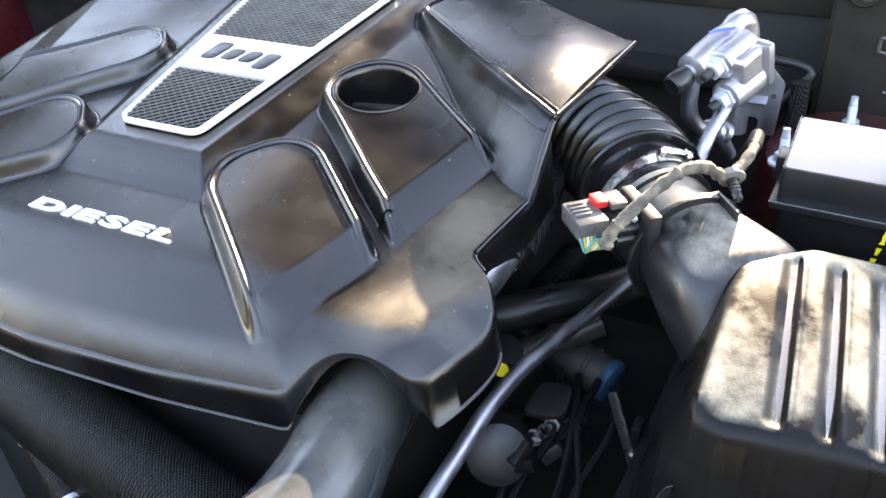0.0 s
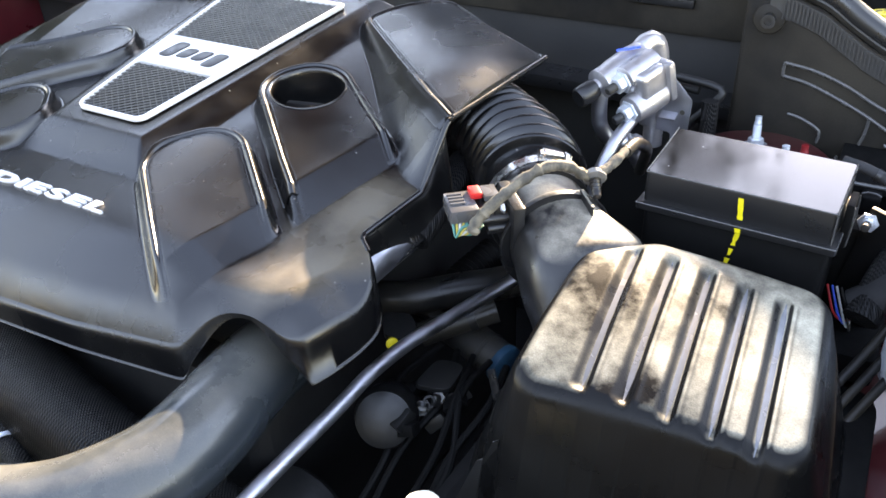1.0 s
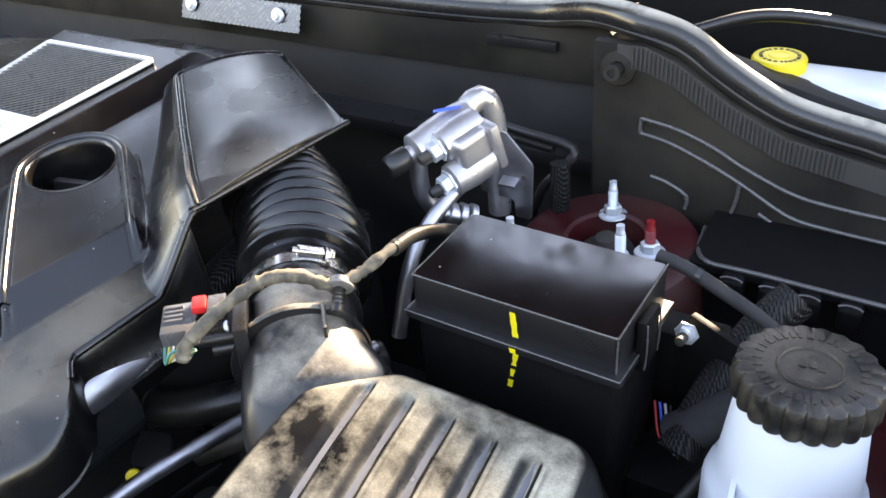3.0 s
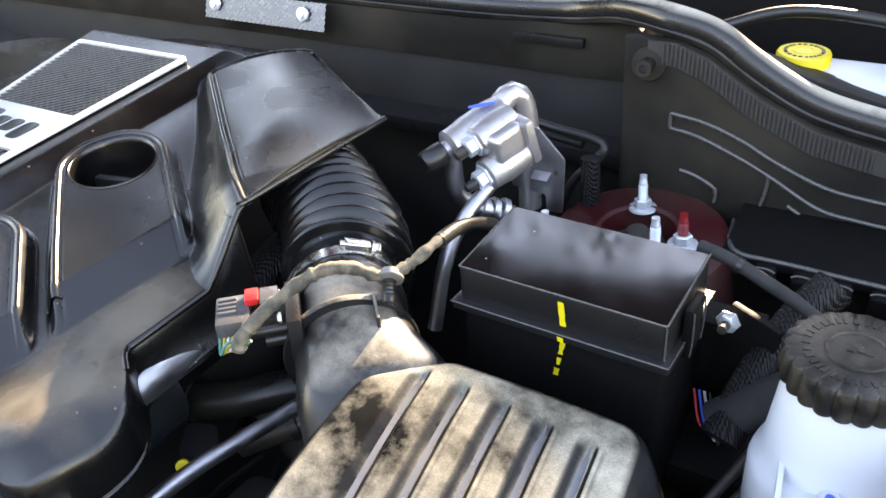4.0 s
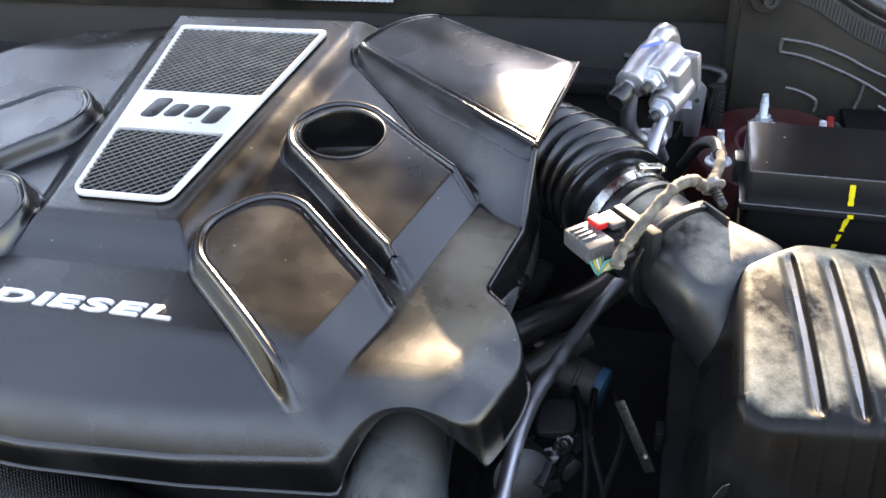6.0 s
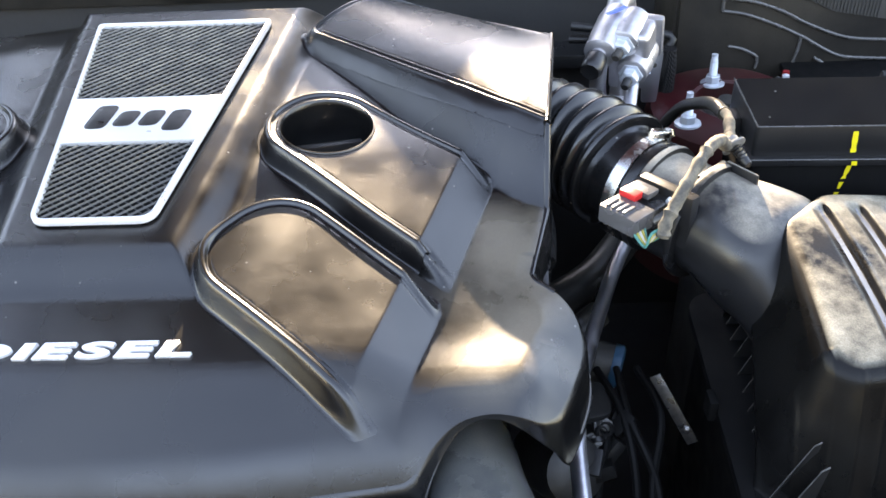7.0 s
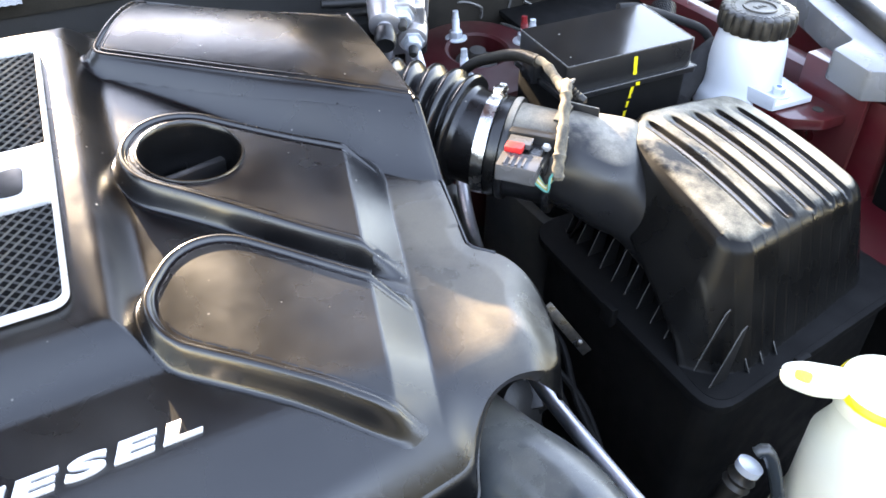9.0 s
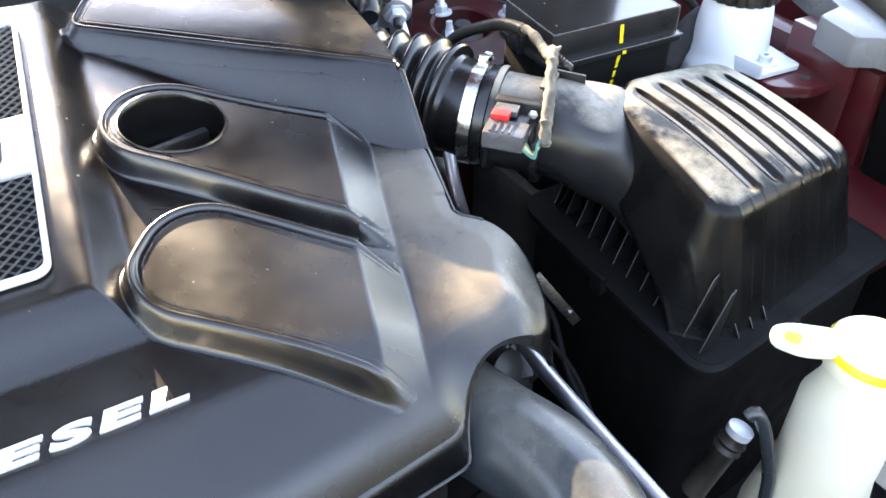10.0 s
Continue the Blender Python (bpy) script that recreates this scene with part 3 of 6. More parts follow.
hump = rounded([(-0.10, 0.80), (0.316, 0.80), (0.318, 1.616), (0.253, 1.641), (0.198, 1.650), (0.160, 1.630), (0.10, 1.600), (0.02, 1.585), (-0.10, 1.58)], 0.02, 4)
part("block_hump", prism(hump, 0, 0.10, 0.006, Matrix(((1, 0, 0, 0), (0, 0, -1, 1.77), (0, 1, 0, 0), (0, 0, 0, 1)))), bay_dark, cabin)

# unseen blocks beside the windscreen, added to cut sun and darken reflections
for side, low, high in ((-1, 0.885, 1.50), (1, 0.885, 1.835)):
    blocker = solo("side_block", box(pose(side * 1.02, 1.22, (low + high) / 2), (0.65, 0.78, high - low), 0.06, None, 3), dull_black, "unseen black block beside the windscreen, added for shade and dark reflections", "car body", kind="structure")

# right inner fender with its shelf
fr = thing("wall_right", (0.87, 0.0, 0.75), "dark red painted inner fender panel", "inner fender", kind="structure")
part("panel", box(pose(0.885, 0.27, 0.77, 0, -6, 0), (0.03, 0.56, 0.5), 0.01), red_paint, fr)
part("liner", box(pose(0.885, -0.29, 0.77, 0, -6, 0), (0.03, 0.55, 0.5), 0.01), shade_plastic, fr, "black plastic liner")
part("shelf", box(pose(0.79, 0.12, 0.89, 0, -4, 0), (0.22, 0.50, 0.012), 0.004), red_paint, fr)


def fender_rail():
    root = thing("fender_rail", (0.86, 0.1, 1.05), "silver-grey plastic cover with a notched edge along the fender", "fender trim")
    out = rounded([(0.809, 0.010), (0.834, -0.006), (0.874, -0.20), (1.03, -0.20), (1.03, 0.45), (0.985, 0.345), (0.887, 0.132), (0.860, 0.071), (0.821, 0.065)], 0.004, 3)
    part("cover", prism(out, 1.026, 1.060, 0.003), fender_grey, root)
    part("side", prism(rounded([(0.885, -0.03), (1.04, -0.05), (1.04, 0.4), (0.965, 0.4), (0.892, 0.05)], 0.02), 0.93, 1.026, 0.004), red_paint, root, "dark red inner panel")
    part("boss", lathe([(0, 0.0), (0.008, 0.0), (0.012, -0.003), (0.016, -0.012)], frame_of((0.887, 0.02, 0.985), (-1, -0.2, 0.3)), 24), red_paint, root, "round pressed boss")
    part("seal", tube([(0.78, -0.20, 1.066), (0.852, -0.045, 1.066), (0.889, 0.034, 1.066), (0.9265, 0.1145, 1.066), (0.964, 0.195, 1.066), (1.02, 0.315, 1.066)], 0.013, 18), rubber_black, root, "black rubber seal")
    part("outer_skin", prism([(0.94, -0.2), (1.24, -0.25), (1.24, 0.5), (1.10, 0.5)], 1.01, 1.052, 0.01), red_paint, root, "dark red outer fender")

fender_rail()

# ---- strut tower ----
tower = thing("strut_tower", (0.56, 0.36, 0.95), "dark red painted strut tower with a round opening", "strut tower", kind="structure")
mt = frame_of((0.570, 0.365, 0.985), (-0.04, -0.12, 1))
part("dome", lathe([(0.100, -0.20), (0.094, -0.06), (0.090, -0.02), (0.084, -0.005), (0.074, 0.0), (0.048, 0.0), (0.040, 0.004), (0.036, 0.002), (0.034, -0.02), (0.030, -0.03), (0, -0.03)], mt, 48), tower_red_shade, tower)
part("bearing", lathe([(0.030, -0.03), (0.026, -0.012), (0.014, -0.008), (0.010, 0.004), (0, 0.005)], mt, 24), dull_black, tower, "dull black bearing top")


def stud(place, axis=(-0.05, 0.02, 1), colour=zinc, name="stud", label="zinc-plated threaded stud with a flange nut on the strut tower", tall=0.036):
    root = thing(name, place, label, "stud", "studs on the strut tower")
    m = frame_of(place, axis)
    part("nut", hexnut(m, 0.0085, 0.011), zinc, root)
    part("flange", lathe([(0, 0), (0.014, 0), (0.0135, 0.002), (0.009, 0.003)], m, 20), zinc, root)
    prof = [(0.0048, 0.008)]
    z = 0.011
    while z < tall - 0.009:
        prof += [(0.0048, z), (0.0040, z + 0.0008)]
        z += 0.0016
    prof += [(0.0042, tall - 0.007), (0.0036, tall - 0.006), (0.0036, tall), (0, tall + 0.0005)]
    part("thread", lathe(prof, m, 12), colour, root)


stud((0.562, 0.403, 0.990))
stud((0.606, 0.303, 1.006), tall=0.038)
stud((0.508, 0.294, 0.996), tall=0.036)
stud((0.620, 0.339, 1.000), colour=cap_red, label="red-capped stud with a zinc nut on the strut tower", tall=0.032)

# ---- fuse box ----
def fuse_box():
    root = thing("fuse_box", (0.594, 0.165, 0.97), "glossy black plastic fuse box with a yellow paint mark", "fuse box")
    m = Matrix.Translation((0.594, 0.165, 0)) @ pose(0, 0, 0, 0, 0, 0)
    q = Matrix.Rotation(radians(-2), 4, "Z")
    m = m @ q
    low_front = Matrix(((1, 0, 0, 0), (0, 1, 0, 0), (0, 0.058, 1, -0.058 * 0.043), (0, 0, 0, 1)))
    lid = prism(rounded([(-0.077, -0.043), (0.078, -0.043), (0.078, 0.043), (-0.077, 0.043)], 0.004, 3), 1.052, 1.085, 0.0016, m @ low_front)
    part("lid", lid, black_plastic, root, "black lid")
    part("lid_top", prism(rounded([(-0.0755, -0.0415), (0.0765, -0.0415), (0.0765, 0.0415), (-0.0755, 0.0415)], 0.003, 3), 1.0846, 1.0856, 0, m @ low_front), box_gloss, root, "glossy dark top face of the lid")
    part("lid_flange", prism(rounded([(-0.082, -0.049), (0.083, -0.049), (0.083, 0.047), (-0.080, 0.047)], 0.004, 3), 1.046, 1.0525, 0.0012, m), black_plastic, root)
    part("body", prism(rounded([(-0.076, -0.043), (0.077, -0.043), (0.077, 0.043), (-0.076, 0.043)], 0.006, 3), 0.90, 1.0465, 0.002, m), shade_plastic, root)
    # thin pale bars drawn as the highlight along the lid's edges
    for line in ([(-0.0765, -0.0425, 1.0854), (0.0775, -0.0425, 1.0854)], [(0.0775, -0.0425, 1.0854), (0.0775, 0.0425, 1.0854)], [(-0.0765, -0.0425, 1.0854), (-0.0765, 0.0425, 1.0854)], [(0.0775, -0.0427, 1.084), (0.0775, -0.0427, 1.053)], [(-0.0815, -0.0488, 1.0522), (0.0825, -0.0488, 1.0522)], [(0.0825, -0.0488, 1.0522), (0.0825, 0.0465, 1.0522)]):
        part("lit_rim", tube([(m @ low_front if line[0][2] > 1.053 else m) @ Vector(p) for p in line], 0.0007, 6, straight=True), lit_edge, root)
    part("latch", box(m @ pose(0.083, -0.005, 1.058), (0.006, 0.026, 0.040), 0.0015), shade_plastic, root)
    for dy in (-0.0165, 0.0065):
        part("latch_edge", tube([m @ Vector((0.0865, dy, 1.076)), m @ Vector((0.0872, dy, 1.060)), m @ Vector((0.0865, dy, 1.040))], 0.0007, 6), lit_edge, root)
    part("latch", box(m @ pose(-0.081, 0.01, 1.056), (0.010, 0.022, 0.022), 0.002), black_plastic, root)
    bm = bmesh.new()
    random.seed(3)
    for z0, z1, x0, x1 in ((1.076, 1.056, 0.004, 0.006), (1.051, 1.047, 0.0065, 0.007)):
        n = 8
        a = []
        for i in range(n + 1):
            t = i / n
            x = x0 + (x1 - x0) * t
            w = 0.0026 * (0.75 + 0.25 * random.random())
            yy = -0.0437 if z0 > 1.055 else -0.0497
            a.append((bm.verts.new(m @ Vector((x - w, yy, z0 + (z1 - z0) * t))), bm.verts.new(m @ Vector((x + w, yy, z0 + (z1 - z0) * t)))))
        for (p0, p1), (p2, p3) in zip(a, a[1:]):
            bm.faces.new((p0, p1, p3, p2))
    part("paint_mark", bm, yellow_paint, root, "yellow paint stroke")
    bm = bmesh.new()
    a = []
    for i in range(11):
        t = i / 10
        w = 0.0022 * (0.5 + random.random() * 0.6)
        z = 1.044 - 0.034 * t
        x = 0.0065 - 0.006 * t
        a.append((bm.verts.new(m @ Vector((x - w, -0.0436, z))), bm.verts.new(m @ Vector((x + w, -0.0436, z)))))
    for i, ((p0, p1), (p2, p3)) in enumerate(zip(a, a[1:])):
        if i not in (4, 7):
            bm.faces.new((p0, p1, p3, p2))
    part("paint_mark", bm, yellow_paint, root, "yellow paint stroke")


fuse_box()

# ---- engine cover ----
CREASE = lambda X, Y: X - (0.240 + 0.32 * Y)
OUTLINE_RIGHT = [(0.0, -0.183), (0.12, -0.178), (0.232, -0.167), (0.247, -0.150), (0.264, -0.139), (0.282, -0.135), (0.302, -0.136), (0.317, -0.134), (0.328, -0.126), (0.338, -0.108), (0.347, -0.085), (0.350, -0.068), (0.347, -0.054), (0.338, -0.040), (0.316, -0.022), (0.334, 0.050), (0.337, 0.10), (0.357, 0.268), (0.188, 0.385)]
OUTLINE = rounded(OUTLINE_RIGHT + [(0.12, 0.42), (0.10, 0.475), (-0.10, 0.475), (-0.13, 0.42), (-0.25, 0.37), (-0.34, 0.26), (-0.337, 0.05), (-0.316, -0.022), (-0.338, -0.040), (-0.347, -0.054), (-0.350, -0.068), (-0.347, -0.085), (-0.338, -0.108), (-0.328, -0.126), (-0.317, -0.134), (-0.302, -0.136), (-0.282, -0.135), (-0.264, -0.139), (-0.247, -0.150), (-0.232, -0.167), (-0.12, -0.178)], 0.008, 4)
DUCT = rounded([(0.122, 0.288), (0.235, 0.185), (0.300, 0.128), (0.345, 0.094), (0.370, 0.270), (0.186, 0.390)], 0.012, 4)
HOLE = (0.1580, 0.1250, 0.0390)


def pad(AX, Y, origin, axis, half0, half1, reach, end, r):
    """Distance inside a raised pad: rounded at its upper end, open towards the crease."""
    ox, oy = origin
    ux, uy = axis
    u, v = (AX - ox) * ux + (Y - oy) * uy, -(AX - ox) * uy + (Y - oy) * ux
    half = half0 + (half1 - half0) * np.clip(u / reach, 0, 1.3)
    qx, qy = np.maximum(end + r - u, 0), np.maximum(np.abs(v) - (half - r), 0)
    return r - np.hypot(qx, qy)


def pad_fade(AX, Y):
    """The pads run out at the crease and before the cover's front edge."""
    return np.clip(1 - CREASE(AX, Y) / 0.031, 0, 1) * step01(-0.158, -0.128, Y)


PADS = (((0.1462, -0.0318), (0.7523, -0.6588), 0.0530, 0.0525, 0.12, -0.0670, 0.0480), ((0.1324, 0.1467), (0.7518, -0.6594), 0.0511, 0.0540, 0.11, -0.0201, 0.0500))


def cover_height(X, Y, under=False):
    AX = np.abs(X)
    z = 0.0
    for o in (-0.010, -0.005, 0.0, 0.005, 0.010):
        z = z + 0.2 * np.interp(Y + o, (-0.20, -0.183, -0.17, -0.15, -0.13, -0.115, -0.10, -0.05, 0.0, 0.1, 0.3, 0.36, 0.48), (0.988, 1.000, 1.008, 1.0205, 1.0328, 1.0410, 1.0448, 1.0530, 1.0620, 1.0770, 1.0985, 1.094, 1.062))
    z = z - (0.009 * step01(0.12, 0.25, AX) + 0.0045 * np.clip(CREASE(AX, Y) / 0.031, 0, 1)) * step01(-0.17, -0.06, Y)
    # pedestal under the badge
    w = 0.060 + 0.125 * Y
    inside = np.minimum(np.minimum(np.minimum(w + 0.012 - AX, (Y + 0.026) * 0.8), 0.05), (0.345 - Y) * 0.8)
    z = np.where(inside > -0.03, z + (1.0805 + 0.115 * Y - z) * step01(-0.022, 0.010, inside), z)
    # raised pads
    fade = pad_fade(AX, Y)
    for origin, axis, h0, h1, reach, end, r in PADS:
        d = pad(AX, Y, origin, axis, h0, h1, reach, end, r) - 0.0035
        rise = 0.0165 * step01(-0.0075, 0.0000, d) + 0.0013 * np.clip(1 - ((d - 0.0018) / 0.0026) ** 2, 0, 1) - 0.0012 * step01(0.0034, 0.0052, d)
        if under:
            rise = rise - 0.0040 * step01(-0.0080, -0.0060, d) * (1 - step01(0.0054, 0.0068, d))
        z = z + rise * fade
    # duct shell: a domed lid with a crisp foot ridge, its wall widening towards the opening
    d, nx, ny = to_polygon(X, Y, DUCT)
    tx, ty = np.where(d > 0, X, nx), np.where(d > 0, Y, ny)
    u, v = (tx - 0.160) * 0.785 - (ty - 0.330) * 0.620, (tx - 0.160) * 0.620 + (ty - 0.330) * 0.785
    ridge = np.interp(u, (0, 0.145, 0.20, 0.25, 0.285), (1.1080, 1.1090, 1.1095, 1.1085, 1.1050))
    side = np.clip(0.5 + v / 0.13, 0, 1)
    to_rim = 0.237 - 0.614 * v - u
    top = ridge + (1.1090 - ridge) * side + (0.0035 + 0.0075 * step01(0.0, 0.085, to_rim)) * (1 - np.clip(np.abs(v) / 0.068, 0, 1) ** 2)
    wide = np.interp(u, (0, 0.10, 0.20, 0.285), (0.011, 0.022, 0.038, 0.050)) + 0.0 * X
    t = np.clip(1 + d / wide, 0, 1)
    t = 0.55 * t + 0.45 * t * t * (3 - 2 * t)
    z = np.where(d > -0.06, z + (np.maximum(top, z) - z) * t + 0.0013 * np.clip(1 - ((d - 0.0022) / 0.0024) ** 2, 0, 1) - 0.0009 * np.exp(-((d - 0.0058) / 0.0010) ** 2), z)
    if under:
        z = z - 0.0030 * step01(-0.0110, -0.0085, d) * (1 - step01(0.0070, 0.0092, d)) * step01(0.0, 0.002, to_polygon(X, Y, OUTLINE)[0])
    # rolled edge
    e, _, _ = to_polygon(X, Y, OUTLINE)
    opening = step01(0.085, 0.105, Y) * (X > 0.1)
    arch = np.exp(-((AX - 0.280) / 0.035) ** 4) * (Y < -0.08)
    flank = step01(0.285, 0.312, AX) * (Y < 0)
    calm = 1 - 0.90 * step01(-0.085, -0.030, Y)
    reach = (0.024 + 0.010 * flank) * (0.3 + 0.7 * calm)
    z = z - (0.013 + 0.006 * flank) * calm * np.clip(1 - np.maximum(e, 0) / reach, 0, 1) ** (2 - 0.75 * flank) * (1 - opening) * (1 - 0.75 * arch)
    return z


def cover_skirt(x, y, z):
    if math.hypot(x - HOLE[0], y - HOLE[1]) < HOLE[2] + 0.001:
        return 0, 0, z - 0.004
    if x > 0.1 and y > 0.09:
        return 0.001, 0.0, z - 0.006
    if y > 0.3:
        return 0, 0.004, z - 0.03
    k = min(1.0, (abs(abs(x) - 0.280) / 0.046)) if y < -0.10 else 1.0
    k = 1 - (1 - k * k) ** 0.5 if k < 1 else 1.0
    out = Vector((x, y * 1.6)).normalized() * 0.008
    low = 0.966 + max(0.0, (y + 0.13) * 0.25)
    return out.x * k, out.y * k, z - 0.004 - max(0.0, (z - 0.004 - low)) * k


def engine_cover():
    root = thing("engine_cover", (0, 0.1, 0.97), "black moulded plastic engine cover with raised pads", "engine cover")
    mesh_part("shell", sheet(OUTLINE, lambda X, Y: cover_height(X, Y, True), 0.0015, None, HOLE), cover_plastic, root)
    rows = [-0.0098, -0.0085, -0.0074, -0.0066, -0.0055, -0.0042, -0.0030, -0.0018, -0.0009, -0.0003, 0.0003, 0.0010, 0.0018, 0.0026, 0.0031, 0.0035, 0.0039, 0.0043, 0.0047, 0.0051, 0.0056, 0.0064, 0.0074, 0.0084]
    for (ox, oy), (ux, uy), h0, h1, reach, end, r in PADS:
        for side in (1, -1):
            width = lambda u: h0 + (h1 - h0) * min(max(u / reach, 0), 1.3)
            rim = bmesh.new()
            grid = []
            for dist in rows:
                k = dist + 0.0035
                legs = []
                for sign in (-1, 1):
                    us = np.linspace(0.19, end + r, 120)
                    vs = np.array([sign * (width(u) - 0.0035) for u in us])
                    gone = pad_fade(ox + us * ux - vs * uy, oy + us * uy + vs * ux) <= 0
                    legs.append(np.linspace(us[gone].min() if gone.any() else 0.19, end + r, 56))
                line = [(u, -(width(u) - k)) for u in legs[0]]
                w0 = width(end + r)
                for i in range(1, 40):
                    a = -math.pi / 2 - math.pi * i / 40
                    cu, cv = end + r, (w0 - r) * (-1 if i < 20 else 1) if w0 > r else 0.0
                    line.append((cu + (r - k) * math.cos(a), cv + (r - k) * math.sin(a)))
                line += [(u, width(u) - k) for u in legs[1][::-1]]
                px = np.array([ox + u * ux - v * uy for u, v in line])
                py = np.array([oy + u * uy + v * ux for u, v in line])
                if side == 1 and oy > 0.1:
                    rr = np.hypot(px - HOLE[0], py - HOLE[1]) + 1e-9
                    f = np.maximum(HOLE[2] / rr, 1.0)
                    px, py = HOLE[0] + (px - HOLE[0]) * f, HOLE[1] + (py - HOLE[1]) * f
                fade = pad_fade(px, py)
                pz = cover_height(px * side, py) - 0.0012 * np.clip(1 - fade / 0.12, 0, 1)
                low = 0.0004 if dist in (rows[0], rows[-1]) else 0.0
                grid.append([rim.verts.new((x * side, y, z - low)) for x, y, z in zip(px, py, pz)])
            for ga, gb in zip(grid, grid[1:]):
                for i in range(len(ga) - 1):
                    rim.faces.new((ga[i], ga[i + 1], gb[i + 1], gb[i]))
            bmesh.ops.remove_doubles(rim, verts=rim.verts, dist=0.00002)
            part("pad_rim", rim, rim_plastic, root, "", 60)
    # the bead along the duct's foot
    n = len(DUCT)
    ok = []
    for i in range(n):
        e, _, _ = to_polygon(np.array([DUCT[i][0]]), np.array([DUCT[i][1]]), OUTLINE)
        ok.append(e[0] > -0.004)
    start = next(i for i in range(n) if ok[i] and not ok[i - 1])
    run = []
    i = start
    while ok[i % n] and i < start + n:
        run.append(Vector(DUCT[i % n]))
        i += 1
    fine = []
    for p, q in zip(run, run[1:]):
        m = max(1, int((q - p).length / 0.004))
        fine += [p.lerp(q, k / m) for k in range(m)]
    fine.append(run[-1])
    rim = bmesh.new()
    grid = []
    for dist in np.linspace(-0.0128, 0.0104, 30):
        line = []
        for k, p in enumerate(fine):
            t = (fine[min(k + 2, len(fine) - 1)] - fine[max(k - 2, 0)]).normalized()
            line.append(p + Vector((-t.y, t.x)) * float(dist))
        px, py = np.array([p.x for p in line]), np.array([p.y for p in line])
        e, nx, ny = to_polygon(px, py, OUTLINE)
        px, py = np.where(e < 0, nx, px), np.where(e < 0, ny, py)
        pz = cover_height(px, py)
        low = 0.0004 if dist < -0.0127 or dist > 0.0103 else 0.0
        grid.append([rim.verts.new((x, y, z - low)) for x, y, z in zip(px, py, pz)])
    for ga, gb in zip(grid, grid[1:]):
        for i in range(len(ga) - 1):
            rim.faces.new((ga[i], ga[i + 1], gb[i + 1], gb[i]))
    part("duct_rim", rim, rim_plastic, root, "", 60)
    edge = [(x, y) for x, y in OUTLINE if x > 0.30 and -0.036 < y < 0.275]
    ez = cover_height(np.array([p[0] for p in edge]), np.array([p[1] for p in edge]))
    part("edge_lip", tube([(x + 0.0008, y, float(z) - 0.0022) for (x, y), z in zip(edge, ez)], 0.0030, 10, 0.004), rim_plastic, root, "rounded lip along the edge")
    loop = []
    for (x0, y0), (x1, y1) in zip(OUTLINE, OUTLINE[1:] + OUTLINE[:1]):
        n = max(1, int(math.hypot(x1 - x0, y1 - y0) / 0.003))
        loop += [(x0 + (x1 - x0) * k / n, y0 + (y1 - y0) * k / n) for k in range(n)]
    zs = cover_height(np.array([p[0] for p in loop]), np.array([p[1] for p in loop]))
    bm = bmesh.new()
    rings = []
    for (x, y), z in zip(loop, zs):
        sx, sy, sz = cover_skirt(x, y, float(z))
        rings.append([bm.verts.new((x + sx * a, y + sy * a, float(z) + (sz - float(z)) * b)) for a, b in ((0, 0), (0.30, 0.06), (0.50, 0.16), (0.62, 0.32), (0.98, 0.95), (1.22, 0.97), (1.25, 1.0), (0.8, 1.0), (0.3, 0.45))])
    for a, b in zip(rings, rings[1:] + rings[:1]):
        for k in range(8):
            bm.faces.new((a[k], a[k + 1], b[k + 1], b[k]))
    part("skirt", bm, cover_plastic, root, "", 60)
    well = bmesh.new()
    grid = []
    for r, dz in ((HOLE[2] + 0.0012, -0.0004), (HOLE[2] + 0.0006, 0.0010), (HOLE[2] - 0.0004, 0.0012), (HOLE[2] - 0.0014, 0.0002), (HOLE[2] - 0.0018, -0.004), (HOLE[2] - 0.004, -0.055)):
        px = np.array([HOLE[0] + r * math.cos(2 * math.pi * k / 72) for k in range(72)])
        py = np.array([HOLE[1] + r * math.sin(2 * math.pi * k / 72) for k in range(72)])
        rx, ry = HOLE[0] + (px - HOLE[0]) * (HOLE[2] + 0.0005) / r, HOLE[1] + (py - HOLE[1]) * (HOLE[2] + 0.0005) / r
        pz = cover_height(rx, ry) + dz
        grid.append([well.verts.new((x, y, z)) for x, y, z in zip(px, py, pz)])
    for ga, gb in zip(grid, grid[1:]):
        for i in range(72):
            well.faces.new((ga[i], ga[(i + 1) % 72], gb[(i + 1) % 72], gb[i]))
    bm = well
    part("filler_well", bm, cover_plastic, root, "dark round filler opening")


engine_cover()

cap = thing("oil_filler_cap", (HOLE[0], HOLE[1], 1.03), "black oil filler cap deep in the cover opening", "filler cap")
mo = Matrix.Translation((HOLE[0], HOLE[1], 1.048)) @ Matrix.Rotation(radians(12), 4, "Z")
part("disc", lathe([(0, -0.01), (0.033, -0.01), (0.033, 0.008), (0.031, 0.010), (0.022, 0.011), (0, 0.011)], mo, 32), black_plastic, cap)
part("grip", box(mo @ pose(0, 0.004, 0.018), (0.056, 0.008, 0.016), 0.002), black_plastic, cap)
bars = bmesh.new()
for i, w in enumerate((0.006, 0.004, 0.007, 0.005)):
    box(mo @ pose(-0.014 + i * 0.009, -0.014, 0.0118), (w, 0.003, 0.0006), 0, bars)
part("writing", bars, white_tank, cap, "small white marking bars")

# ---- badge ----
BADGE = Matrix.Translation((0.0, 0.0, 1.0825)) @ Matrix.Rotation(math.atan(0.115), 4, "X")


def half(v):
    return 0.0455 + 0.134 * v


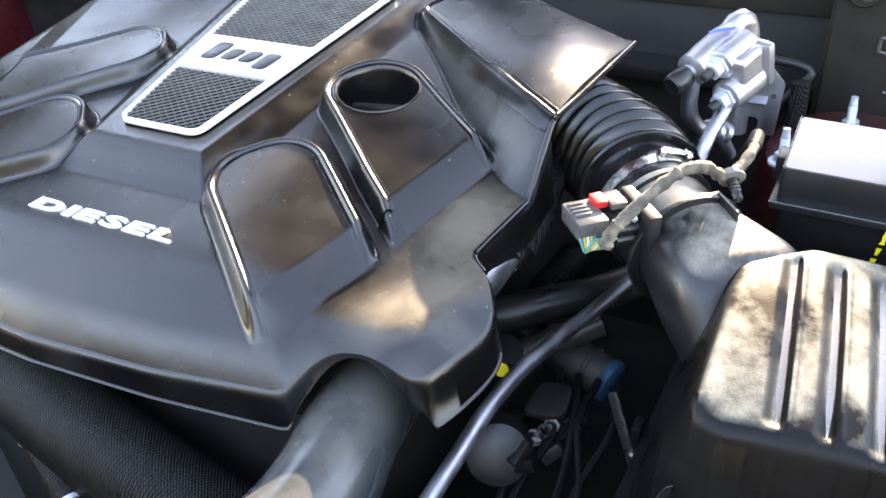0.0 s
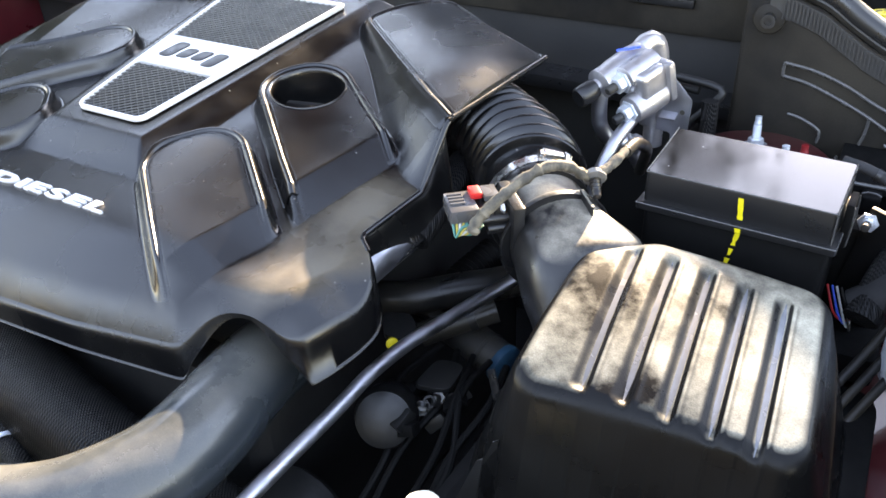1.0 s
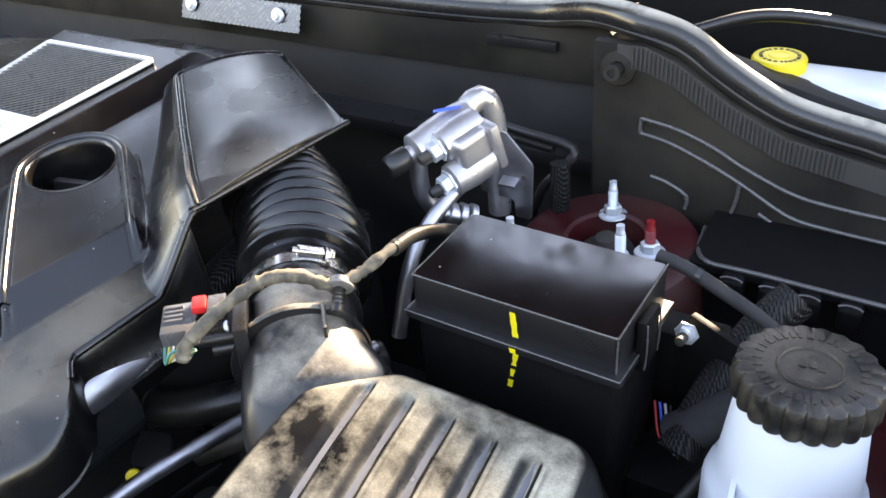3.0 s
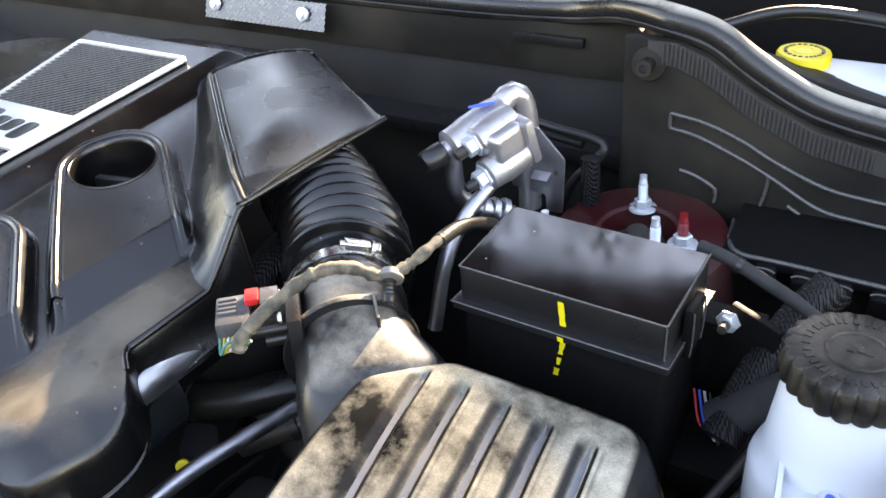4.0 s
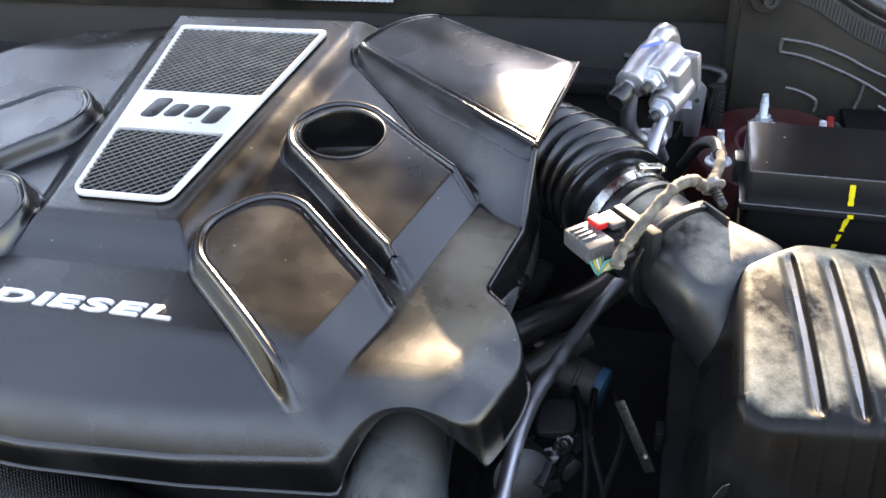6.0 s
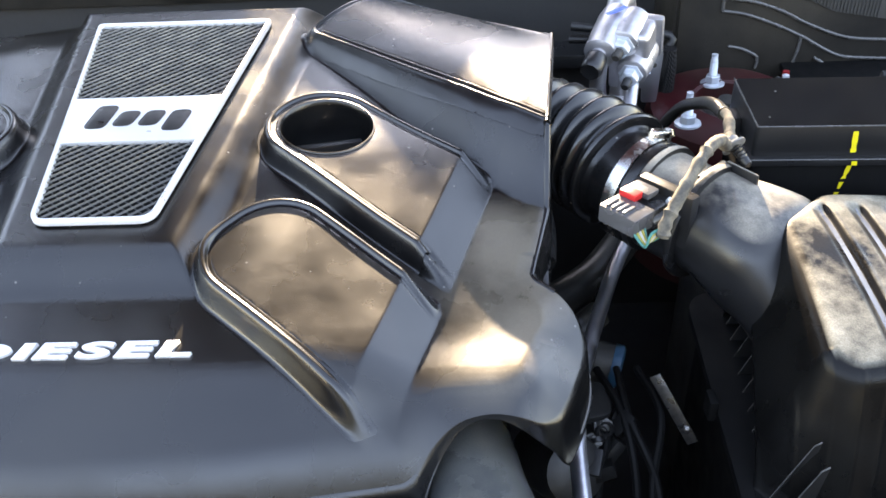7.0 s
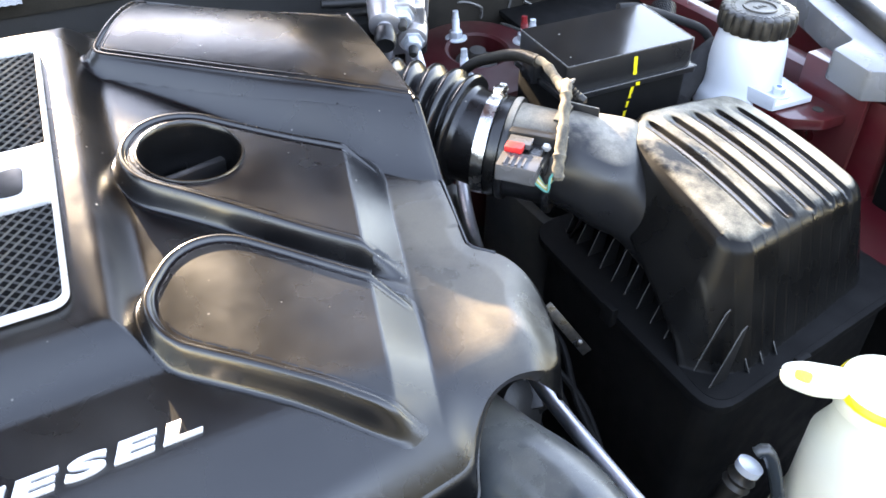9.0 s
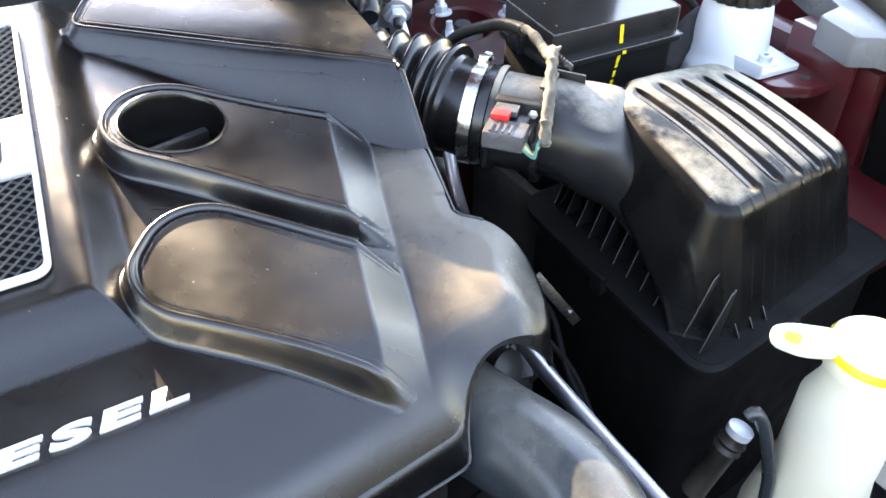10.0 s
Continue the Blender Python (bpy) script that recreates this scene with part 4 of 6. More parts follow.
def clipped(x0, y0, dx, dy, poly):
    """The stretch of a line inside a convex outline."""
    lo, hi = -9.0, 9.0
    for (ax, ay), (bx, by) in zip(poly, poly[1:] + poly[:1]):
        nx, ny = -(by - ay), bx - ax
        num, den = (x0 - ax) * nx + (y0 - ay) * ny, dx * nx + dy * ny
        if abs(den) < 1e-9:
            if num < 0:
                return None
            continue
        t = -num / den
        if den > 0:
            lo = max(lo, t)
        else:
            hi = min(hi, t)
    return (lo, hi) if hi - lo > 0.003 else None


def badge():
    root = thing("cover_badge", (0, 0.0, 1.08), "bright metal badge frame with two dark mesh grilles", "badge")
    v = ((0.006, 0.097), (0.166, 0.296))
    rim = 0.0044
    bm = bmesh.new()

    def bar(quad, h=0.005):
        part_bm = prism(quad, 0.0, h, 0.0012, BADGE)
        me = bpy.data.meshes.new("scrap")
        part_bm.to_mesh(me)
        part_bm.free()
        bm.from_mesh(me)
        bpy.data.meshes.remove(me)

    L = 0.303

    def ring(inset, low, high):
        """The frame's outline, drawn in by inset, with well-rounded lower corners."""
        out = []
        corners = [(-half(inset) + inset, inset), (half(inset) - inset, inset), (half(L - inset) - inset, L - inset), (-half(L - inset) + inset, L - inset)]
        for k in range(4):
            a, b, c = Vector(corners[k - 1]), Vector(corners[k]), Vector(corners[(k + 1) % 4])
            r = low if k < 2 else high
            p0, p1 = b + (a - b).normalized() * r, b + (c - b).normalized() * r
            out += [p0 * (1 - t) ** 2 + b * 2 * t * (1 - t) + p1 * t * t for t in (0, 0.14, 0.28, 0.42, 0.58, 0.72, 0.86, 1)]
        return out
    loops = [[bm.verts.new(BADGE @ Vector((p.x, p.y, h))) for p in ring(i0, lo, hi)] for i0, lo, hi, h in ((0.0, 0.013, 0.006, 0.0), (0.0, 0.013, 0.006, 0.0038), (0.0010, 0.012, 0.0055, 0.0050), (0.0032, 0.009, 0.003, 0.0050), (0.0039, 0.008, 0.0025, 0.0040), (0.0039, 0.008, 0.0025, 0.0))]
    for la, lb in zip(loops, loops[1:]):
        for k in range(len(la)):
            bm.faces.new((la[k], la[(k + 1) % len(la)], lb[(k + 1) % len(la)], lb[k]))
    bar([(-half(0.099) + 0.003, 0.099), (half(0.099) - 0.003, 0.099), (half(0.165) - 0.003, 0.165), (-half(0.165) + 0.003, 0.165)], 0.0048)
    part("frame", bm, bright_frame, root)
    part("backing", prism([(-half(0.004) + 0.008, 0.004), (half(0.004) - 0.008, 0.004), (half(0.012) - 0.002, 0.012), (half(L - 0.004), L - 0.004), (-half(L - 0.004), L - 0.004), (-half(0.012) + 0.002, 0.012)], -0.002, 0.0006, 0, BADGE), shade_plastic, root)
    for v0, v1 in v:
        poly = [(-half(v0) + rim - 0.001, v0), (half(v0) - rim + 0.001, v0), (half(v1) - rim + 0.001, v1), (-half(v1) + rim - 0.001, v1)]
        wires = bmesh.new()
        for s in (1, -1):
            dx, dy = 0.74, 0.67 * s
            pitch = 0.0062
            for k in range(-50, 80):
                x0, y0 = -dy * pitch * k * s, dx * pitch * k * s
                c = clipped(x0, y0 + 0.1, dx, dy, poly)
                if not c:
                    continue
                mid = (c[0] + c[1]) / 2
                m = BADGE @ pose(x0 + dx * mid, y0 + 0.1 + dy * mid, 0.0020 + 0.0006 * s, 0, 0, math.degrees(math.atan2(dy, dx)))
                wm = [m @ Vector(p) for p in ((-(c[1] - c[0]) / 2, -0.0006, -0.0008), ((c[1] - c[0]) / 2, -0.0006, -0.0008), ((c[1] - c[0]) / 2, 0.0006, -0.0008), (-(c[1] - c[0]) / 2, 0.0006, -0.0008),
                                              (-(c[1] - c[0]) / 2, 0, 0.0008), ((c[1] - c[0]) / 2, 0, 0.0008))]
                q = [wires.verts.new(p) for p in wm]
                wires.faces.new((q[0], q[1], q[5], q[4]))
                wires.faces.new((q[2], q[3], q[4], q[5]))
        part("grille", wires, grille_metal, root, "dark diamond mesh grille", 20)
    # the logo as four plain dark blocks
    x = -0.043
    for w, h, y in ((0.021, 0.034, 0.117), (0.020, 0.022, 0.120), (0.020, 0.022, 0.120), (0.020, 0.030, 0.112)):
        sh = 0.005
        part("logo_block", prism(rounded([(x, y), (x + w - 0.003, y), (x + w - 0.003 + sh, y + h), (x + sh, y + h)], 0.006, 3), 0.0046, 0.0056, 0.0003, BADGE), logo_dark, root, "dark plain logo block")
        x += w + 0.0015


badge()


def lettering():
    root = thing("diesel_lettering", (0.012, -0.095, 1.045), "raised bright metal lettering DIESEL on the cover", "lettering")
    word = "DIESEL"
    widths = []
    made = []
    for ch in word:
        cu = bpy.data.curves.new("letter", "FONT")
        cu.body, cu.size, cu.shear, cu.extrude, cu.bevel_depth, cu.offset = ch, 0.0255, 0.0, 0.0014, 0.0003, 0.0007
        ob = bpy.data.objects.new("scrap", cu)
        scene.collection.objects.link(ob)
        dg = bpy.context.evaluated_depsgraph_get()
        me = bpy.data.meshes.new_from_object(ob.evaluated_get(dg))
        bpy.data.objects.remove(ob)
        xs = [v.co.x for v in me.vertices]
        me.transform(Matrix.Translation((-min(xs), 0, 0)))
        widths.append(max(xs) - min(xs))
        made.append(me)
    gap = 0.0052
    target = 0.155
    k = (target - gap * 5) / sum(widths)
    x = -0.0655
    for me, w in zip(made, widths):
        shear = Matrix(((k, 0.30, 0, 0), (0, 0.64, 0, 0), (0, 0, 1, 0), (0, 0, 0, 1)))
        me.transform(Matrix.Translation((x, -0.1005, 1.0455)) @ Matrix.Rotation(radians(13.5), 4, "X") @ shear)
        me.materials.clear()
        mesh_part("letter", me, letter_metal, root)
        x += w * k + gap


lettering()

# ---- intake: bellows, clamp, sensor tube, neck, airbox ----
AXIS0, AXIS1 = Vector((0.335, 0.205, 1.040)), Vector((0.428, 0.098, 1.034))


def bellows():
    root = thing("intake_bellows", (0.38, 0.15, 1.03), "black corrugated rubber intake hose between cover and airbox", "intake hose")
    pts = spline([AXIS0 + Vector((-0.04, 0.03, 0)), AXIS0, (AXIS0 + AXIS1) / 2 + Vector((0.006, 0.006, 0.003)), AXIS1], 0.0011)

    def radius(u):
        if u > 0.80:
            return 0.0455 - 0.002 * min(1, (u - 0.80) / 0.03)
        ph = u * 11.5
        return 0.0462 + 0.0082 * (0.5 + 0.5 * math.cos(2 * math.pi * ph)) ** 0.6
    part("hose", tube(pts, radius, 48, straight=True), duct_rubber, root)
    ax = (AXIS1 - AXIS0).normalized()
    part("cuff", lathe([(0.0440, -0.006), (0.0458, -0.005), (0.0462, 0.0), (0.0458, 0.004), (0.0440, 0.005)], frame_of(AXIS1, ax), 48), duct_rubber, root, "smooth rubber cuff")


bellows()
AX = (AXIS1 - AXIS0).normalized()
TUBE_DIR = Vector((0.66, -0.75, -0.04)).normalized()


def clamp():
    root = thing("hose_clamp", AXIS1, "bright steel worm-drive hose clamp round the rubber intake hose", "hose clamp")
    m = frame_of(AXIS1 - AX * 0.012, AX)
    part("band", lathe([(0.0445, -0.0055), (0.0462, -0.0055), (0.0462, 0.0055), (0.0445, 0.0055)], m, 48), steel_band, root)
    s = Vector((0.24, 0.21, 0.95)).normalized()
    s = (s - AX * s.dot(AX)).normalized()
    c = AXIS1 - AX * 0.012 + s * 0.0495
    t = AX.cross(s)
    mm = Matrix((( *t, 0), (*AX, 0), (*s, 0), (0, 0, 0, 1))).transposed()
    mm.translation = c
    part("housing", box(mm, (0.021, 0.0095, 0.0075), 0.0022, None, 3), steel_band, root)
    part("saddle", box(mm @ pose(0, 0, -0.0040), (0.026, 0.0085, 0.002), 0.0008), steel_band, root)
    part("screw", hexnut(frame_of(c - t * 0.0110, -t), 0.0040, 0.007), steel_band, root)
    part("screw_tail", lathe([(0.003, 0), (0.003, 0.003), (0, 0.003)], frame_of(c + t * 0.0105, t), 10), steel_band, root)
    slots = bmesh.new()
    for k in range(7):
        a = math.radians(-38 - k * 3.2)
        d2 = s * math.cos(a) + t * math.sin(a)
        mk = Matrix(((*AX.cross(d2), 0), (*AX, 0), (*d2, 0), (0, 0, 0, 1))).transposed()
        mk.translation = AXIS1 - AX * 0.012 + d2 * 0.0463
        box(mk, (0.0009, 0.006, 0.0004), 0, slots)
    part("slot_marks", slots, dull_black, root)


clamp()
T0 = AXIS1 + AX * 0.004
T1 = T0 + TUBE_DIR * 0.050


def airbox():
    root = thing("air_filter_box", (0.59, -0.03, 0.75), "dusty black plastic air filter box with a ribbed lid", "air filter box")
    top = [(0.506, -0.118), (0.694, -0.090), (0.682, 0.060), (0.546, 0.057), (0.501, 0.016)]
    shrink = 0.018
    c = np.mean(top, 0)
    inner = [tuple(Vector(p) + (Vector(c) - Vector(p)).normalized() * shrink * 1.35) for p in top]

    def lid(X, Y):
        d, _, _ = to_polygon(X, Y, inner)
        d = -d - shrink
        zt = 1.040 - 0.115 * (X - 0.504) + 0.135 * (Y + 0.122) + 0.007 - 0.9 * (np.hypot((X - c[0]) * 0.7, Y - c[1]) ** 2)
        R = 0.013
        dd = d + 0.007
        round_off = np.where(dd > 0, R - np.sqrt(np.maximum(R * R - np.minimum(dd, R * 0.955) ** 2, 0)), 0)
        drop = round_off + 3.2 * np.maximum(dd - R * 0.955, 0)
        z = zt - drop
        # channels pressed into the lid
        for k in range(5):
            x0 = 0.549 + 0.0285 * k
            y0, y1 = -0.101 + 0.0018 * k, 0.040
            t = np.clip((Y - y0) / (y1 - y0), 0, 1)
            cx = x0 - 0.010 * t
            dx = X - cx
            end = (1 - step01(0, 0.010, np.maximum(y0 - Y, 0))) * (1 - step01(-0.010, 0.004, Y - y1))
            left, right = np.clip((-dx - 0.0016) / 0.0078, 0, 1), np.clip((dx - 0.0020) / 0.0036, 0, 1)
            prof = np.where(dx < 0, 1 - (0.6 * left + 0.4 * step01(0.0, 1, left)), 1 - step01(0.0, 1, right)) * end
            z = z - 0.0036 * prof + 0.0009 * np.exp(-((dx - 0.0070) / 0.0020) ** 2) * end
        # faint ribs on the front wall
        wallness = np.clip(dd / 0.03, 0, 1) * (Y < -0.10)
        z = z + 0.0020 * wallness * (np.maximum(np.cos((X - 0.52) * 2 * np.pi / 0.0165), 0.75) - 0.75) * 4
        return np.maximum(z, 0.926)

    poly = rounded([(0.462, -0.170), (0.735, -0.140), (0.730, 0.110), (0.500, 0.095)], 0.030, 8)
    lid_ob = mesh_part("lid", sheet(poly, lid, 0.0010, lambda x, y, z: (0, 0, z - 0.004)), airbox_plastic, root)
    # the lid's low rim takes the shade-darkened plastic
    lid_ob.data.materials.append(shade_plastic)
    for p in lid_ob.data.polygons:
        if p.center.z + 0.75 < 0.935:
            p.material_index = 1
    # narrow strips along the groove bottoms, coloured as reflected sky
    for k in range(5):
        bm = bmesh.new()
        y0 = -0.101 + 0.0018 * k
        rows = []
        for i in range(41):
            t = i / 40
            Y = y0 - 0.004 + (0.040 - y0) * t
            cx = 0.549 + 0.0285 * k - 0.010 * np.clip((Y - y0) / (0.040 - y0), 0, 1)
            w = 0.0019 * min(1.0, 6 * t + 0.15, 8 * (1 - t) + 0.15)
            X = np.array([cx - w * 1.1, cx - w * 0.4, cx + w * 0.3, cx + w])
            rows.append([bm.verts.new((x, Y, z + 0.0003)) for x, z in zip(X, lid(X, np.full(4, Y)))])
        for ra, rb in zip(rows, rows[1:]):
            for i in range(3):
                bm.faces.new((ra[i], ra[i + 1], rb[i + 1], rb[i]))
        part("groove_glint", bm, groove_sheen, root, "pale strip coloured for the sky's sheen in a groove")
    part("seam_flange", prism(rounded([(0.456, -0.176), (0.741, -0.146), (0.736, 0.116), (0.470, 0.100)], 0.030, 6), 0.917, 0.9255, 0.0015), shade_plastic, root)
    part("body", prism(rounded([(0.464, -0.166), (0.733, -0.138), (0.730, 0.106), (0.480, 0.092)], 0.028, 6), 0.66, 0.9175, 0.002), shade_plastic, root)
    # neck and sensor tube
    bm = bmesh.new()
    right = Vector((0.755, 0.656, 0)).normalized()
    rings = []
    for i in range(26):
        u = i / 25
        along = -0.004 + 0.112 * u
        flare = float(step01(0.0, 0.055, along))
        mid = T1 + TUBE_DIR * along + right * (0.003 + 0.008 * flare) + Vector((0, 0, 0.001 - 0.011 * float(step01(0.0, 0.06, along)) - 0.040 * float(step01(0.052, 0.108, along))))
        wide, tall, power = 0.0440 + 0.0125 * flare - 0.010 * u * u, 0.0425 + 0.002 * flare, 2.1 + 0.7 * flare
        ring = []
        for k in range(48):
            a = 2 * math.pi * k / 48
            ca, sa = math.cos(a), math.sin(a)
            ring.append(bm.verts.new(mid + right * (wide * math.copysign(abs(ca) ** (2 / power), ca)) + Vector((0, 0, tall * math.copysign(abs(sa) ** (2 / power), sa)))))
        rings.append(ring)
    for ra, rb in zip(rings, rings[1:]):
        for k in range(48):
            bm.faces.new((ra[k], ra[(k + 1) % 48], rb[(k + 1) % 48], rb[k]))
    part("neck", bm, neck_plastic, root)
    mw = Matrix.Translation((0.4745, 0.0420, 1.0600)) @ Matrix.Rotation(radians(-48.7), 4, "Z")
    bm = bmesh.new()
    foot = [(-0.036, -0.026), (0.030, -0.012), (0.034, 0.022), (-0.034, 0.024)]
    head = [(-0.028, -0.008), (0.002, -0.002), (0.004, 0.012), (-0.026, 0.015)]
    low = [bm.verts.new(mw @ Vector((x, y, -0.016))) for x, y in foot]
    high = [bm.verts.new(mw @ Vector((x, y, 0.0135 - 0.10 * (x + 0.03)))) for x, y in head]
    bm.faces.new(high)
    for k in range(4):
        bm.faces.new((low[k], low[(k + 1) % 4], high[(k + 1) % 4], high[k]))
    bmesh.ops.bevel(bm, geom=list(bm.edges), offset=0.0016, segments=2, affect="EDGES")
    part("boss", bm, neck_plastic, root, "faceted boss on the neck")
    part("boss_rib", box(mw @ pose(-0.008, 0.022, 0.008, 0, 4, 0), (0.034, 0.003, 0.022), 0.0008, None, 2, 0.8), neck_plastic, root)
    part("clip_lug", box(mw @ pose(-0.022, 0.010, 0.014, 0, 0, 0), (0.012, 0.034, 0.004), 0.0012), neck_plastic, root, "flat lug under the clip")
    part("sensor_tube", tube([T0 - AX * 0.02, T0, T0 + TUBE_DIR * 0.02, T1], 0.0425, 40), neck_plastic, root, "black plastic air flow sensor tube")
    for k, r in ((0.004, 0.0465), (0.048, 0.0490)):
        c0 = T0 + TUBE_DIR * k
        part("tube_rim", lathe([(0.042, -0.003), (r, -0.003), (r + 0.0008, 0), (r, 0.003), (0.042, 0.003)], frame_of(c0, TUBE_DIR), 48), neck_plastic, root)
    # fins over the seam
    random.seed(5)
    for i in range(12):
        y = -0.150 + i * 0.0205
        x = 0.470 + 0.0022 * i
        bm = bmesh.new()
        pts = [(x + 0.004, 0.926), (x + 0.022, 0.926), (x + 0.028, 0.984), (x + 0.0235, 0.980)]
        a = [bm.verts.new((px, y - 0.0006, pz)) for px, pz in pts]
        b = [bm.verts.new((px, y + 0.0006, pz)) for px, pz in pts]
        bm.faces.new(a)
        bm.faces.new(b[::-1])
        for k in range(4):
            bm.faces.new((a[k], b[k], b[(k + 1) % 4], a[(k + 1) % 4]))
        # sloping upper edges coloured paler, as if lit
        bm.faces.ensure_lookup_table()
        bm.faces[4].material_index = bm.faces[5].material_index = 1
        part("fin", bm, fin_plastic, root).data.materials.append(lit_edge)
    for i in range(3):
        x = 0.515 + i * 0.0185
        y = -0.158 + (x - 0.50) * 0.105
        bm = bmesh.new()
        pts = [(y + 0.002, 0.926), (y + 0.022, 0.926), (y + 0.024, 0.952), (y + 0.020, 0.950)]
        a = [bm.verts.new((x - 0.0006, py, pz)) for py, pz in pts]
        b = [bm.verts.new((x + 0.0006, py, pz)) for py, pz in pts]
        bm.faces.new(a)
        bm.faces.new(b[::-1])
        for k in range(4):
            bm.faces.new((a[k], b[k], b[(k + 1) % 4], a[(k + 1) % 4]))
        part("fin", bm, fin_plastic, root)
    part("clip", box(pose(0.459, -0.04, 0.926), (0.007, 0.016, 0.020), 0.002), shade_plastic, root)
    part("clip", box(pose(0.56, -0.168, 0.926), (0.016, 0.007, 0.020), 0.002), shade_plastic, root)


airbox()


def sensor_plug():
    root = thing("sensor_connector", (0.39, 0.02, 1.05), "grey wiring connector with a red lock tab and coloured wires", "connector")
    e1 = Vector((0.66, -0.75, 0)).normalized()
    e2 = Vector((-0.75, -0.66, 0)).normalized()
    base = Matrix(((*e1, 0), (*e2, 0), (0, 0, 1, 0), (0, 0, 0, 1))).transposed()
    base.translation = Vector((0.446, 0.070, 1.065))

    def at(a, b, c, *turn):
        return base @ pose(a, b, c, *turn)
    part("housing", box(at(0.000, 0.0735, 0), (0.034, 0.024, 0.015), 0.002), connector_grey, root)
    for k in range(4):
        part("housing_rib", box(at(-0.011 + k * 0.0052, 0.0770, 0.0080), (0.0022, 0.013, 0.002), 0.0005), connector_grey, root)
    part("lock_tab", box(at(-0.008, 0.0595, 0.0095), (0.015, 0.010, 0.006), 0.0015), red_plastic, root, "red lock tab")
    part("lock_lever", box(at(-0.006, 0.0475, 0.0085), (0.020, 0.013, 0.005), 0.001), connector_grey, root)
    part("socket", box(at(0.0, 0.046, -0.004), (0.028, 0.036, 0.015), 0.002), black_plastic, root, "black sensor socket")
    for k in range(2):
        part("socket_barrel", tube([at(0.013, 0.030, -0.006 - 0.009 * k).translation, at(0.013, 0.062 - 0.008 * k, -0.006 - 0.009 * k).translation], 0.0048, 16, straight=True), black_plastic, root, "black barrel of the socket")
    part("sensor_plate", box(at(0.006, 0.0315, -0.012), (0.050, 0.010, 0.046), 0.002), black_plastic, root)
    for k in range(2):
        part("plate_screw", hexnut(frame_of(at(-0.013 + 0.028 * k, 0.040, 0.004).translation, e2), 0.003, 0.003), zinc, root)
    for k, mm in enumerate((wire_green, wire_yellow, wire_white, wire_yellow, wire_green)):
        pts = [at(0.016, 0.072 + 0.003 * k, -0.004), at(0.023 + 0.001 * k, 0.076 + 0.002 * k, -0.010), at(0.027, 0.070 + 0.002 * k, -0.009 + 0.002 * k), at(0.030, 0.062, 0.000)]
        part("wire", tube([p.translation for p in pts], 0.0011, 8, 0.003), mm, root)


sensor_plug()


def harness():
    root = thing("sensor_harness", (0.45, 0.05, 1.08), "dusty cloth-taped wiring harness arching over the intake neck", "wiring harness")
    line = [(0.4135, -0.001, 1.060), (0.417, 0.004, 1.072), (0.434, 0.024, 1.092), (0.452, 0.047, 1.105), (0.466, 0.065, 1.102), (0.478, 0.083, 1.087), (0.486, 0.104, 1.085), (0.491, 0.128, 1.088), (0.491, 0.145, 1.087)]
    random.seed(8)
    wob = [random.uniform(-0.0006, 0.0007) for _ in range(60)]
    part("tape", tube(line, lambda u: 0.0050 - 0.0010 * u + 1.3 * wob[int(u * 59)], 14, 0.003), tape_dusty, root)
    part("sleeve", tube([(0.491, 0.140, 1.086), (0.490, 0.168, 1.081), (0.487, 0.205, 1.064), (0.482, 0.245, 1.038), (0.47, 0.27, 1.00)], 0.0058, 12), rubber_black, root, "black plastic sleeve")


harness()
clip = thing("harness_clip", (0.485, 0.080, 1.08), "black ribbed push clip that holds the harness", "clip")
mc = frame_of((0.483, 0.086, 1.087), (0.42, -0.78, -0.42))
prof = []
for k in range(7):
    prof += [(0.0055 - 0.0003 * k, 0.002 + k * 0.003), (0.0035, 0.0035 + k * 0.003)]
part("fir_tree", lathe([(0, 0)] + prof + [(0, 0.024)], mc, 14), black_plastic, clip)
part("collar", lathe([(0.0048, -0.004), (0.0065, -0.004), (0.0068, 0.0), (0.0100, 0.0015), (0.0100, 0.003), (0.004, 0.004)], mc, 20), worn_steel, clip, "worn collar")

